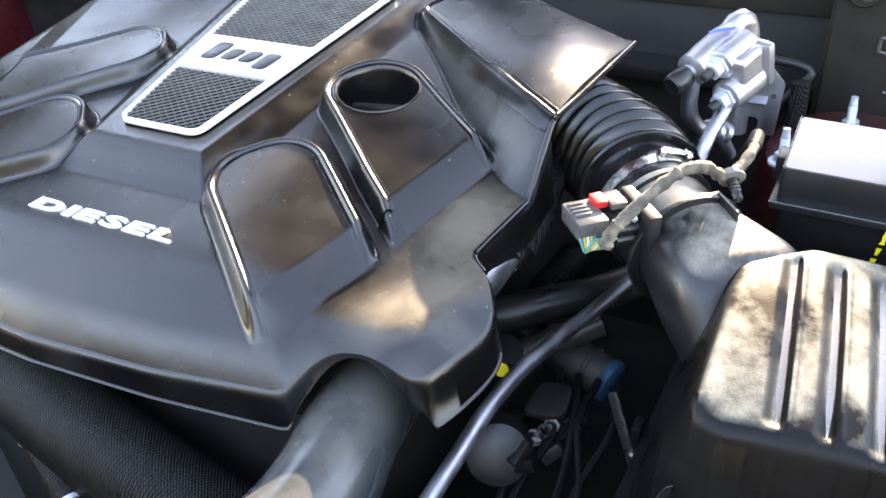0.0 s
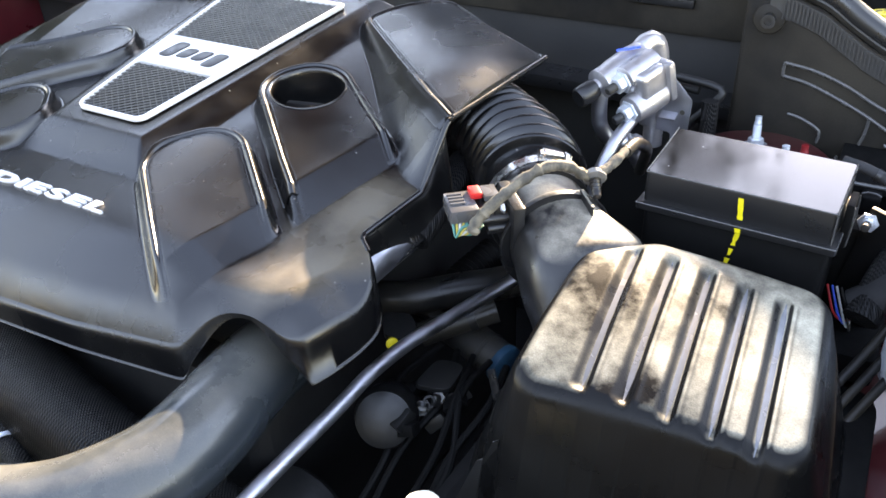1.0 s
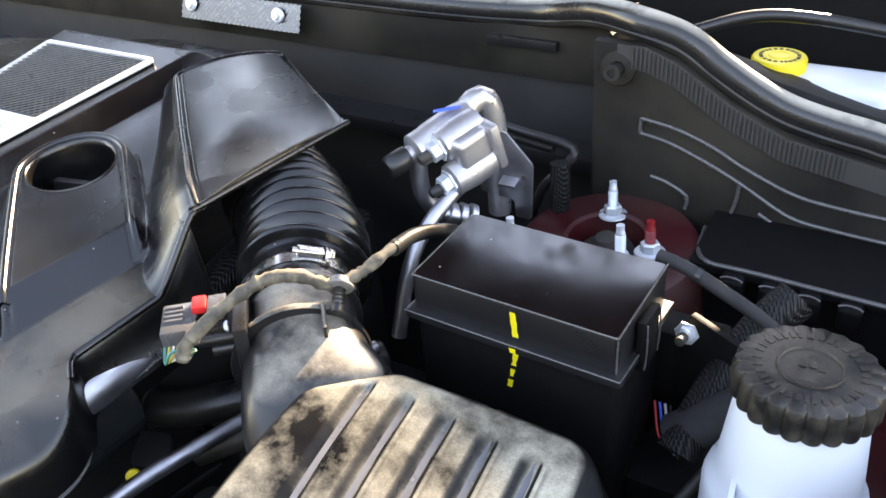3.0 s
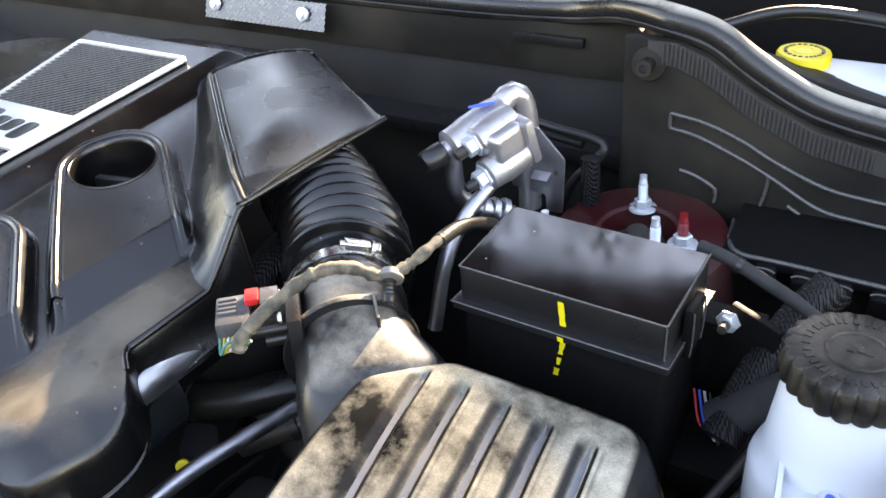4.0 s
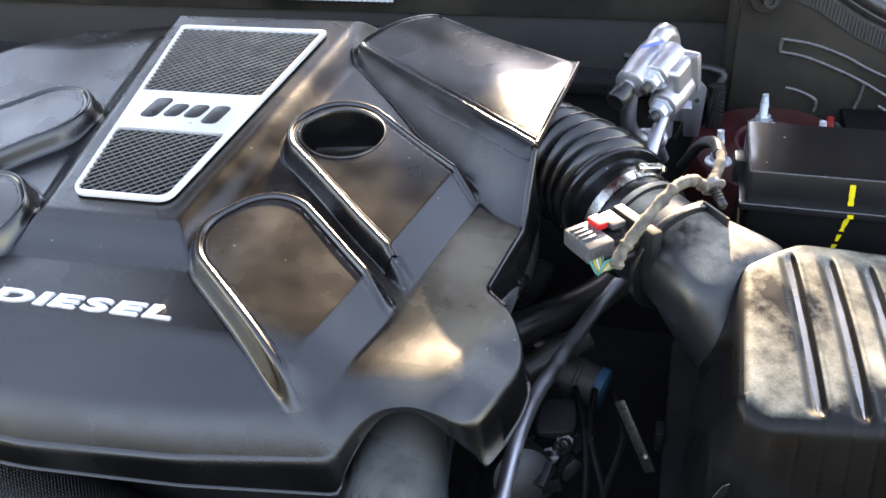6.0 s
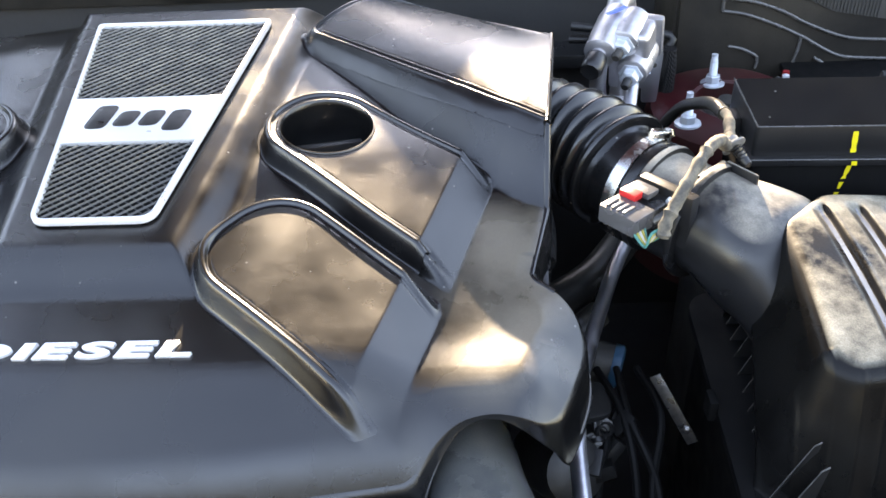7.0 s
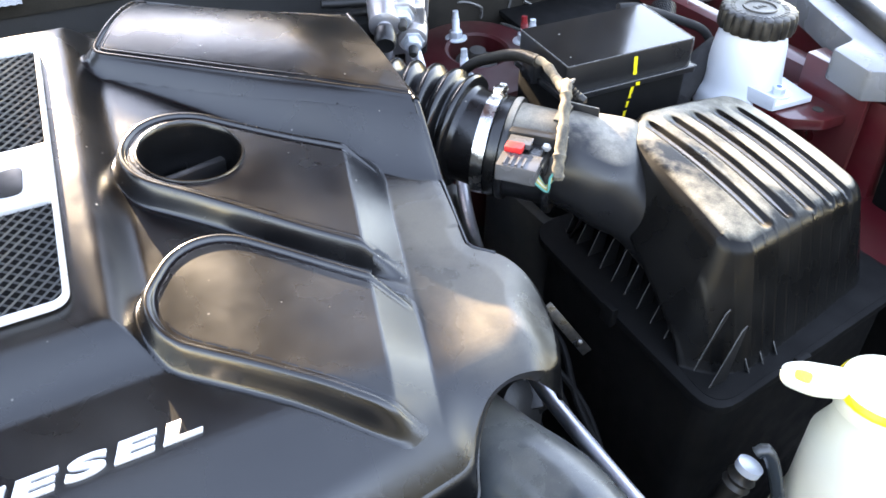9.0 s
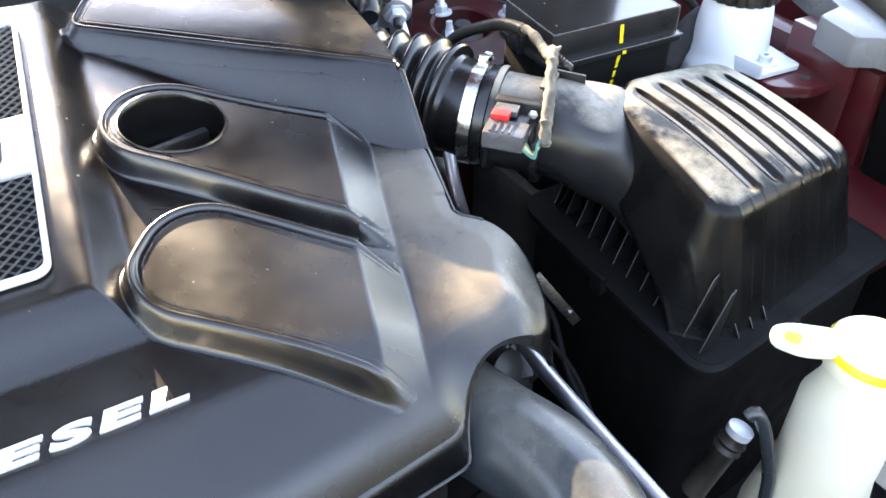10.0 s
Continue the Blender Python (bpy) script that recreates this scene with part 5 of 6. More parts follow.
# ---- refrigerant line block ----
def ac_block():
    root = thing("refrigerant_block", (0.44, 0.30, 0.98), "bare aluminium refrigerant pipe block with a blue ink mark", "pipe fitting")
    ax = Vector((-0.41, -0.85, -0.26)).normalized()
    a0 = Vector((0.431, 0.340, 1.090))
    side = ax.cross(Vector((0, 0, 1))).normalized()
    up = side.cross(ax)
    base = Matrix(((*(-side), 0), (*(-ax), 0), (*up, 0), (0, 0, 0, 1))).transposed()

    def at(p, dx=0.0, dy=0.0, dz=0.0):
        m = base.copy()
        m.translation = Vector(p) - side * dx - ax * dy + up * dz
        return m
    part("upper_body", lathe([(0, -0.016), (0.012, -0.016), (0.0172, -0.012), (0.0185, 0.0), (0.0175, 0.030), (0.0165, 0.036), (0.0165, 0.050), (0.012, 0.053), (0, 0.053)], frame_of(a0, ax), 28), cast_aluminium, root)
    part("service_cap", lathe([(0, 0.058), (0.0105, 0.058), (0.0112, 0.062), (0.0112, 0.078), (0.009, 0.081), (0.006, 0.080), (0, 0.080)], frame_of(a0, ax), 20), black_plastic, root, "black service cap")
    part("cap_neck", lathe([(0.0085, 0.05), (0.0085, 0.060), (0.009, 0.060)], frame_of(a0, ax), 16), cast_aluminium, root)
    n1, n2 = Vector((0.433, 0.302, 1.082)), Vector((0.444, 0.299, 1.052))
    part("upper_bore", lathe([(0, -0.044), (0.016, -0.044), (0.0165, -0.02), (0.0150, -0.002), (0.012, 0.0), (0, 0.0)], frame_of(n1, ax), 24), cast_aluminium, root)
    part("lower_bore", lathe([(0, -0.044), (0.017, -0.044), (0.0175, -0.02), (0.0155, -0.002), (0.012, 0.0), (0, 0.0)], frame_of(n2, ax), 24), cast_aluminium, root)
    part("web", box(at((n1 + n2) / 2, 0.006, 0.026), (0.026, 0.036, 0.046), 0.007, None, 3), cast_aluminium, root)
    part("back_flange", box(at((n1 + n2) / 2, 0.012, 0.046), (0.026, 0.010, 0.046), 0.004, None, 2), cast_aluminium, root)
    for p in (n1, n2):
        m = frame_of(p, ax)
        part("nut", hexnut(m, 0.0095, 0.011), zinc, root, "zinc flange nut")
        part("nut_stud", lathe([(0, 0.010), (0.005, 0.010), (0.005, 0.020), (0.0035, 0.022), (0, 0.022)], m, 10), dull_black, root)
    ink = bmesh.new()
    q = []
    for i in range(9):
        t = i / 8
        p = Vector((0.418, 0.320, 0)).lerp(Vector((0.440, 0.332, 0)), t)
        w = 0.0024 + 0.0014 * math.sin(math.pi * t)
        n = Vector((0.42, -0.9, 0))
        z = 1.1080 + 0.0032 * t
        q.append((ink.verts.new(p + n * w + Vector((0, 0, z - 0.0004))), ink.verts.new(p - n * w + Vector((0, 0, z)))))
    for (a, b), (c, d) in zip(q, q[1:]):
        ink.faces.new((a, b, d, c))
    part("ink_mark", ink, blue_ink, root, "blue ink stroke")
    # pipes
    part("pipe", tube([(0.412, 0.300, 1.080), (0.411, 0.299, 1.055), (0.413, 0.302, 1.028), (0.424, 0.312, 1.008), (0.440, 0.325, 0.998), (0.452, 0.340, 0.97)], 0.0085, 16), bare_aluminium, root)
    part("pipe", tube([(0.450, 0.312, 1.046), (0.443, 0.285, 1.034), (0.438, 0.262, 1.020), (0.434, 0.236, 0.992), (0.430, 0.215, 0.93)], 0.0070, 16), bare_aluminium, root)
    part("pipe", tube([(0.432, 0.345, 1.092), (0.437, 0.360, 1.105), (0.445, 0.371, 1.103), (0.450, 0.377, 1.07), (0.451, 0.380, 0.98)], 0.0115, 16), cast_aluminium, root)
    for k in range(3):
        part("crimp_ring", lathe([(0.009, -0.004), (0.0125, -0.003), (0.0125, 0.003), (0.009, 0.004)], frame_of(Vector((0.430, 0.318, 1.004)) + Vector((0.007, 0.007, -0.003)) * k, (0.6, 0.5, -0.45)), 20), bare_aluminium, root)
    # bracket plate
    m = Matrix(((1, 0, 0, 0), (0, 0, -1, 0.372), (0, 1, 0, 0), (0, 0, 0, 1)))
    pl = rounded([(0.432, 1.058), (0.450, 1.057), (0.459, 1.074), (0.465, 1.074), (0.493, 1.045), (0.491, 0.985), (0.474, 0.985), (0.473, 1.003), (0.436, 1.006)], 0.003, 2)
    part("bracket_plate", prism(pl, 0, 0.003, 0.0007, m), bare_aluminium, root, "thin bare aluminium bracket")
    # flat black disc painted in place of the hole's shade
    part("plate_hole", lathe([(0, 0), (0.0028, 0), (0.0028, 0.0004), (0, 0.0004)], frame_of((0.484, 0.3687, 1.030), (0, -1, 0)), 12), dull_black, root, "dark disc drawn as a round hole")
    part("bracket_lip", box(pose(0.470, 0.366, 1.026, 20, 0, 0), (0.018, 0.016, 0.003), 0.001), bare_aluminium, root)


ac_block()
loop = thing("brake_pipe", (0.48, 0.42, 1.03), "thin dark brake pipe bent round behind the aluminium block", "pipe")
part("run", tube([(0.40, 0.44, 1.05), (0.45, 0.43, 1.047), (0.50, 0.425, 1.044), (0.514, 0.42, 1.038), (0.500, 0.415, 1.018), (0.485, 0.41, 1.00), (0.47, 0.41, 0.96)], 0.005, 12), engine_metal, loop)
part("run", tube([(0.40, 0.45, 1.03), (0.45, 0.44, 1.032), (0.485, 0.435, 1.031)], 0.005, 12), engine_metal, loop)
sleeve = thing("braided_hose", (0.505, 0.40, 0.95), "black braided hose sleeve beside the aluminium bracket", "hose")
part("sleeve", tube([(0.506, 0.402, 1.035), (0.508, 0.40, 1.00), (0.507, 0.40, 0.92)], 0.0095, 14), braid, sleeve)

# ---- power steering tank ----
def steering_tank():
    root = thing("steering_fluid_tank", (0.770, 0.125, 0.90), "white translucent fluid tank with a black knurled cap", "fluid tank")
    c = Vector((0.777, 0.135, 0))
    m = Matrix.Translation((c.x, c.y, 0))
    part("body", lathe([(0, 0.935), (0.046, 0.935), (0.049, 0.940), (0.0495, 0.990), (0.0475, 0.997), (0.0438, 1.001), (0.0425, 1.010), (0.0385, 1.050), (0.0365, 1.060), (0.034, 1.068), (0.034, 1.08)], m, 40), white_tank, root)
    lob = lambda a, h: 0.0030 * (abs(math.sin(11 * a)) ** 0.8 - 0.75) if h < 1.0875 else 0.0
    cp = part("cap", lathe([(0.036, 1.0665), (0.0400, 1.0665), (0.0408, 1.069), (0.0408, 1.082), (0.0395, 1.0865), (0.037, 1.088), (0.0185, 1.088), (0.018, 1.0893), (0.0168, 1.0893), (0.0162, 1.0880), (0, 1.0880)], m, 176, None, lob), cap_plastic, root, "black knurled screw cap")
    random.seed(11)
    a = 0.0
    while a < 6.1:
        w = random.uniform(0.10, 0.22)
        part("embossing", box(m @ Matrix.Rotation(a, 4, "Z") @ pose(0.0285, 0, 1.0882), (0.0050, 0.0285 * w * 0.6, 0.0007), 0), cap_plastic, cp)
        a += w + 0.03
    for x, w in ((-0.006, 0.006), (0.002, 0.004), (0.009, 0.006)):
        part("embossing", box(m @ pose(x * 0.7, 0.001, 1.0884), (0.004, w, 0.0008), 0), cap_plastic, cp)
    # foot bracket with its bolt
    bq = Vector((0.782, 0.087, 1.010))
    part("bracket", prism(rounded([(0.749, 0.114), (0.754, 0.068), (0.813, 0.064), (0.821, 0.116)], 0.004, 3), 1.000, 1.006, 0.001), white_tank, root, "white mounting foot")
    part("bracket_side", prism([(0.749, 0.114), (0.754, 0.068), (0.7575, 0.068), (0.7525, 0.114)], 1.004, 1.016, 0.0006), white_tank, root)
    mb = frame_of((bq.x, bq.y, 1.006), (0, 0, 1))
    part("bolt", hexnut(mb, 0.0075, 0.009), zinc, root, "zinc hex bolt with a blue ink dot")
    part("bolt_washer", lathe([(0, 0), (0.014, 0), (0.0135, 0.002), (0, 0.0024)], mb, 24), zinc, root)
    part("ink_dot", lathe([(0, 0), (0.003, 0), (0.003, 0.0004), (0, 0.0004)], mb @ pose(0, 0, 0.0091), 10), blue_ink, root)


steering_tank()
mount = thing("tank_bracket", (0.79, 0.05, 0.95), "dark red painted steel bracket with a hole under the tank's foot", "bracket")
part("plate", prism(rounded([(0.752, 0.108), (0.760, 0.052), (0.795, 0.028), (0.832, 0.028), (0.838, 0.108)], 0.008, 3), 0.986, 0.9985, 0.002), red_paint, mount)
# no opening here, a black disc gives the hole's darkness
part("hole_disc", lathe([(0, 0), (0.006, 0.0), (0.006, 0.0006), (0, 0.0006)], pose(0.806, 0.050, 0.9986), 16), dull_black, mount, "dark disc drawn as a round hole")
part("web", prism([(0.825, 0.01), (0.832, 0.01), (0.86, 0.10), (0.83, 0.10)], 0.90, 1.04, 0.002), red_paint, mount)

# ---- brake fluid tank behind the seal ----
YC = (0.6590, 0.6000)
bt = thing("brake_fluid_tank", (0.70, 0.61, 1.03), "white brake fluid tank with a yellow screw cap", "fluid tank")
part("tank", box(pose(0.7180, 0.6010, 1.0440), (0.100, 0.062, 0.075), 0.012, None, 3), white_tank, bt)
part("step", box(pose(0.7780, 0.6010, 1.0370), (0.04, 0.05, 0.05), 0.008, None, 3), white_tank, bt)
part("cap_neck", lathe([(0.024, 1.06), (0.024, 1.085)], Matrix.Translation((YC[0], YC[1], -0.0060)), 30), white_tank, bt)
ycap = part("cap", lathe([(0.0265, 1.072), (0.027, 1.073), (0.027, 1.098), (0.0255, 1.1005), (0.023, 1.101), (0.0115, 1.101), (0.011, 1.1018), (0.0098, 1.1018), (0.0092, 1.101), (0, 1.101)], Matrix.Translation((YC[0], YC[1], -0.0060)), 60, None, lambda a, h: 0.0004 * math.cos(40 * a) if 1.074 < h < 1.097 else 0), yellow_plastic, bt, "yellow screw cap")
bars = bmesh.new()
random.seed(4)
a = 0.0
while a < 6.1:
    w = random.uniform(0.14, 0.3)
    box(Matrix.Translation((YC[0], YC[1], 1.0952)) @ Matrix.Rotation(a, 4, "Z") @ pose(0.0185, 0, 0), (0.0035, 0.0185 * w * 0.7, 0.0004), 0, bars)
    a += w + 0.05
part("writing", bars, dull_black, ycap, "dark marking bars")
part("ink_mark", box(pose(0.6680, 0.5735, 1.0800), (0.003, 0.0012, 0.010), 0.0003), blue_ink, ycap)

# ---- foil heat shield behind the cover ----
shield = thing("foil_heat_shield", (0.0, 0.52, 1.06), "embossed bright foil heat shield fixed with round studs", "heat shield")
bm = bmesh.new()
nx, nz = 52, 9
ver = [[None] * (nz + 1) for _ in range(nx + 1)]
for i in range(nx + 1):
    for k in range(nz + 1):
        u, w = i / nx, k / nz
        x = -0.11 + 0.206 * u
        z = 1.078 + 0.033 * w
        y = 0.520 + 0.012 * w - 0.0013 * math.cos(i * math.pi) * math.cos(k * math.pi)
        ver[i][k] = bm.verts.new((x, y, z))
for i in range(nx):
    for k in range(nz):
        bm.faces.new((ver[i][k], ver[i + 1][k], ver[i + 1][k + 1], ver[i][k + 1]))
part("sheet", bm, shield_foil, shield, "", 2)
for x in (-0.09, 0.062):
    part("stud", lathe([(0, 0), (0.010, 0), (0.009, 0.002), (0.005, 0.003), (0.0045, 0.005), (0, 0.005)], frame_of((x, 0.524, 1.097), (0, -1, 0.3)), 20), zinc, shield)

# ---- pipes and hoses in front and below ----
def charge_pipe():
    root = thing("charge_air_pipe", (0.28, -0.2, 0.93), "smooth grey-painted charge air pipe curving out from under the cover", "air pipe")
    line = [(0.255, 0.03, 0.930), (0.262, -0.07, 0.940), (0.271, -0.14, 0.951), (0.284, -0.20, 0.958), (0.279, -0.255, 0.957), (0.243, -0.310, 0.954), (0.18, -0.342, 0.952), (0.10, -0.350, 0.952), (0.0, -0.345, 0.955), (-0.10, -0.34, 0.955)]
    part("pipe", tube(line, 0.0375, 40), pipe_paint, root)
    part("coupling", tube([(0.125, -0.349, 0.952), (0.08, -0.350, 0.952), (0.0, -0.345, 0.955), (-0.10, -0.34, 0.955)], 0.0425, 40), pipe_paint, root)
    part("spring_clip", box(pose(0.150, -0.312, 0.982, 25, 0, 8), (0.030, 0.014, 0.010), 0.002), white_tank, root, "white plastic spring clip")
    part("bead", lathe([(0.0375, -0.004), (0.0405, 0), (0.0375, 0.004)], frame_of((0.02, -0.346, 0.954), (-1, 0.05, 0.03)), 40), pipe_paint, root)


charge_pipe()
rod = thing("bare_metal_pipe", (0.35, -0.1, 0.935), "bent bare metal pipe crossing between engine and airbox", "metal pipe")
part("rod", tube([(0.435, 0.175, 0.948), (0.41, 0.121, 0.945), (0.388, 0.064, 0.942), (0.368, 0.006, 0.941), (0.357, -0.030, 0.940), (0.350, -0.074, 0.939), (0.347, -0.122, 0.936), (0.343, -0.25, 0.937), (0.340, -0.48, 0.935)], 0.0066, 16), bare_aluminium, rod)

stub = thing("foil_wrapped_hose", (0.34, -0.01, 1.0), "silver foil-wrapped hose end under the cover's edge", "hose")
part("tube", tube([(0.314, -0.034, 1.004), (0.317, 0.0, 1.006), (0.320, 0.034, 1.007)], 0.0165, 24), bare_aluminium, stub)
part("corrugation", tube([(0.320, 0.030, 1.008), (0.324, 0.065, 1.013), (0.326, 0.10, 1.014)], lambda u: 0.0170 + 0.0007 * math.sin(u * 150), 24, 0.0008), foil, stub, "crinkled foil sleeve")
part("end_lip", lathe([(0.0165, -0.002), (0.0185, 0), (0.0165, 0.002)], frame_of((0.314, -0.033, 1.004), (0, -1, 0)), 24), steel_band, stub)
mesh = thing("woven_sleeve", (0.325, 0.10, 1.03), "black woven mesh sleeve tucked under the cover edge", "sleeve")
part("sleeve", tube([(0.322, 0.165, 1.030), (0.326, 0.12, 1.026), (0.330, 0.075, 1.016), (0.328, 0.045, 1.005)], 0.016, 24), braid, mesh)
hose = thing("coolant_hose", (0.30, 0.06, 0.90), "thick black rubber coolant hose beside the engine", "hose")
part("hose", tube([(0.235, 0.05, 0.905), (0.272, 0.053, 0.912), (0.308, 0.065, 0.916), (0.345, 0.092, 0.920), (0.39, 0.13, 0.922), (0.43, 0.19, 0.922)], 0.0172, 20), rubber_black, hose)
part("end_cuff", lathe([(0.0165, -0.007), (0.0190, -0.006), (0.0190, 0.006), (0.0165, 0.007)], frame_of((0.272, 0.053, 0.912), (0.9, 0.2, 0.2)), 24), rubber_black, hose)
lines = thing("ribbed_hose", (0.38, 0.06, 0.97), "black ribbed hose in the shade under the intake", "hose")
part("hose", tube([(0.335, 0.20, 0.900), (0.322, 0.14, 0.892), (0.316, 0.10, 0.880), (0.310, 0.07, 0.860)], lambda u: 0.017 + 0.0016 * math.sin(u * 130), 20, 0.0012), shade_plastic, lines)
part("end_cuff", lathe([(0.016, -0.007), (0.0200, -0.006), (0.0200, 0.006), (0.016, 0.007)], frame_of((0.3145, 0.092, 0.876), (-0.1, -0.75, -0.45)), 24), rubber_black, lines)
strip = thing("steel_strip", (0.44, 0.0, 0.88), "worn grey steel strip below the airbox seam", "bracket")
sd = (Vector((0.462, -0.028, 0.857)) - Vector((0.422, 0.012, 0.920))).normalized()
sn = Vector((-0.60, -0.45, 0.66))
sn = (sn - sd * sn.dot(sd)).normalized()
sm = Matrix(((*sn.cross(sd), 0), (*sn, 0), (*sd, 0), (0, 0, 0, 1))).transposed()
sm.translation = (0.442, -0.008, 0.888)
part("strip", box(sm, (0.010, 0.0020, 0.066), 0.0006), strip_steel, strip)
part("screw", hexnut(frame_of(Vector((0.452, -0.018, 0.874)), sn), 0.003, 0.003), strip_steel, strip)

fanhose = thing("mesh_sleeved_hose", (0.1, -0.23, 0.88), "large black hose in a woven mesh sleeve", "hose")
part("hose", tube([(-0.30, -0.09, 0.925), (-0.20, -0.12, 0.912), (-0.05, -0.165, 0.888), (0.10, -0.195, 0.865), (0.23, -0.205, 0.838), (0.34, -0.20, 0.80)], 0.043, 36), braid, fanhose)
part("end_band", lathe([(0.0425, -0.006), (0.0445, -0.005), (0.0445, 0.005), (0.0425, 0.006)], frame_of((-0.20, -0.12, 0.912), (0.96, -0.25, -0.12)), 36), rubber_black, fanhose)
harn2 = thing("engine_harness", (-0.05, -0.3, 0.85), "black corrugated wiring loom in front of the engine", "wiring loom")
part("loom", tube([(-0.20, -0.10, 0.885), (-0.085, -0.166, 0.880), (-0.041, -0.193, 0.876), (0.043, -0.232, 0.862), (0.118, -0.262, 0.845), (0.20, -0.29, 0.80)], 0.0125, 18), braid, harn2)
for x, y, z in ((-0.050, -0.188, 0.877), (-0.030, -0.199, 0.874), (0.050, -0.236, 0.861)):
    part("cable_tie", lathe([(0.0125, -0.0025), (0.0138, -0.0025), (0.0138, 0.0025), (0.0125, 0.0025)], frame_of((x, y, z), (0.85, -0.45, -0.12)), 20), zinc, harn2, "pale cable tie")

# ---- engine block and its fittings, seen in the gaps ----
block = thing("engine_block", (0, 0.1, 0.7), "dark grimy engine block under the cover", "engine")
part("body", prism(rounded([(-0.26, -0.13), (0.26, -0.13), (0.285, 0.40), (-0.285, 0.40)], 0.03, 4), 0.56, 0.93, 0.012), bay_dark, block)
part("head", prism(rounded([(0.10, -0.09), (0.275, -0.10), (0.285, 0.36), (0.12, 0.36)], 0.02, 4), 0.93, 0.985, 0.01), engine_metal, block)
pump = thing("belt_pump", (0.33, -0.17, 0.80), "black belt-driven pump with cast ribs in front of the engine", "pump")
mp = frame_of((0.30, -0.20, 0.80), (0, -1, 0.1))
part("body", lathe([(0, -0.08), (0.045, -0.08), (0.055, -0.07), (0.055, -0.01), (0.04, 0.0), (0.04, 0.004)], mp, 28), engine_metal, pump)
part("pulley", lathe([(0.04, 0.004), (0.065, 0.006), (0.065, 0.010), (0.060, 0.012), (0.065, 0.015), (0.060, 0.018), (0.065, 0.021), (0.065, 0.026), (0.02, 0.022), (0.02, 0.028), (0, 0.028)], mp, 36), dull_black, pump)
brk = thing("engine_bracket", (0.36, -0.03, 0.86), "black cast bracket bolted to the engine", "bracket")
part("arm", lathe([(0, -0.045), (0.024, -0.045), (0.028, -0.040), (0.030, 0.010), (0.026, 0.018), (0.026, 0.026), (0.016, 0.030), (0, 0.030)], frame_of((0.345, -0.045, 0.865), (0.35, -0.75, 0.55)), 28), engine_metal, brk)
part("plate", prism(rounded([(0.356, -0.018), (0.392, -0.010), (0.388, 0.030), (0.360, 0.026)], 0.010, 4), 0.880, 0.886, 0.0015), engine_metal, brk)
for x, y, z in ((0.372, -0.025, 0.868), (0.382, -0.012, 0.872)):
    part("bolt", hexnut(frame_of((x, y, z), (0.3, -0.5, 0.8)), 0.006, 0.012), worn_steel, brk)
cluster = thing("wiring_cluster", (0.38, -0.02, 0.84), "dark oily wiring plugs and clips low beside the engine", "wiring plugs")
random.seed(21)
for k in range(9):
    x, y, z = 0.365 + random.uniform(-0.025, 0.035), -0.025 + random.uniform(-0.04, 0.03), 0.862 + random.uniform(-0.02, 0.02)
    part("plug", box(pose(x, y, z, random.uniform(-40, 40), random.uniform(-40, 40), random.uniform(0, 90)), (0.022, 0.013, 0.012), 0.002), (shade_plastic, engine_metal, shade_plastic)[k % 3], cluster)
for k in range(5):
    x, y, z = 0.372 + random.uniform(-0.015, 0.03), -0.03 + random.uniform(-0.02, 0.03), 0.878 + random.uniform(-0.008, 0.01)
    part("clip", lathe([(0.004, -0.002), (0.006, -0.002), (0.006, 0.002), (0.004, 0.002)], frame_of((x, y, z), (random.uniform(-1, 1), random.uniform(-1, 1), 0.6)), 14), engine_metal, cluster)
for k in range(5):
    x = 0.35 + 0.018 * k
    part("wire", tube([(x, 0.05, 0.88), (x + random.uniform(-0.02, 0.03), -0.01, 0.872 + random.uniform(0, 0.012)), (x + random.uniform(-0.03, 0.02), -0.07, 0.85), (x, -0.15, 0.80)], 0.0035, 8), shade_plastic, cluster)
part("ring_clamp", lathe([(0.0125, -0.004), (0.0145, -0.004), (0.0145, 0.004), (0.0125, 0.004)], frame_of((0.372, 0.075, 0.906), (0.7, 0.5, 0.3)), 20), engine_metal, cluster)
part("short_hose", tube([(0.33, 0.045, 0.89), (0.36, 0.066, 0.902), (0.392, 0.09, 0.912)], 0.0125, 16), rubber_black, cluster)
can = thing("vacuum_canister", (0.385, 0.08, 0.86), "black cylindrical canister with a dull blue end cap", "canister")
mcan = frame_of((0.357, 0.089, 0.868), (0.90, -0.28, -0.12))
part("body", lathe([(0, -0.02), (0.018, -0.02), (0.020, -0.016), (0.020, 0.030), (0.0212, 0.031), (0.0212, 0.034), (0.020, 0.035), (0.020, 0.050)], mcan, 28), dull_black, can)
part("end_cap", lathe([(0.0205, 0.050), (0.0210, 0.051), (0.0210, 0.058), (0.018, 0.060), (0, 0.060)], mcan, 28), cap_blue, can, "dull blue end cap")
plate = thing("grey_mounting_plate", (0.33, 0.0, 0.9), "dusty grey flat mounting plate beside the engine", "plate")
part("plate", prism(rounded([(0.306, 0.016), (0.332, 0.026), (0.350, 0.008), (0.352, -0.010), (0.326, -0.014)], 0.008, 4), 0.924, 0.931, 0.001), engine_metal, plate)
tag = thing("yellow_tag", (0.335, -0.03, 0.92), "small yellow plastic tag under the cover edge", "tag")
part("ring", lathe([(0, -0.002), (0.0055, -0.002), (0.006, 0), (0.0055, 0.002), (0, 0.002)], frame_of((0.3405, -0.022, 0.932), (0.6, -0.7, 0.5)), 14), yellow_plastic, tag)
part("stalk", tube([(0.3405, -0.018, 0.930), (0.335, 0.0, 0.915), (0.33, 0.01, 0.90)], 0.002, 8), dull_black, tag)

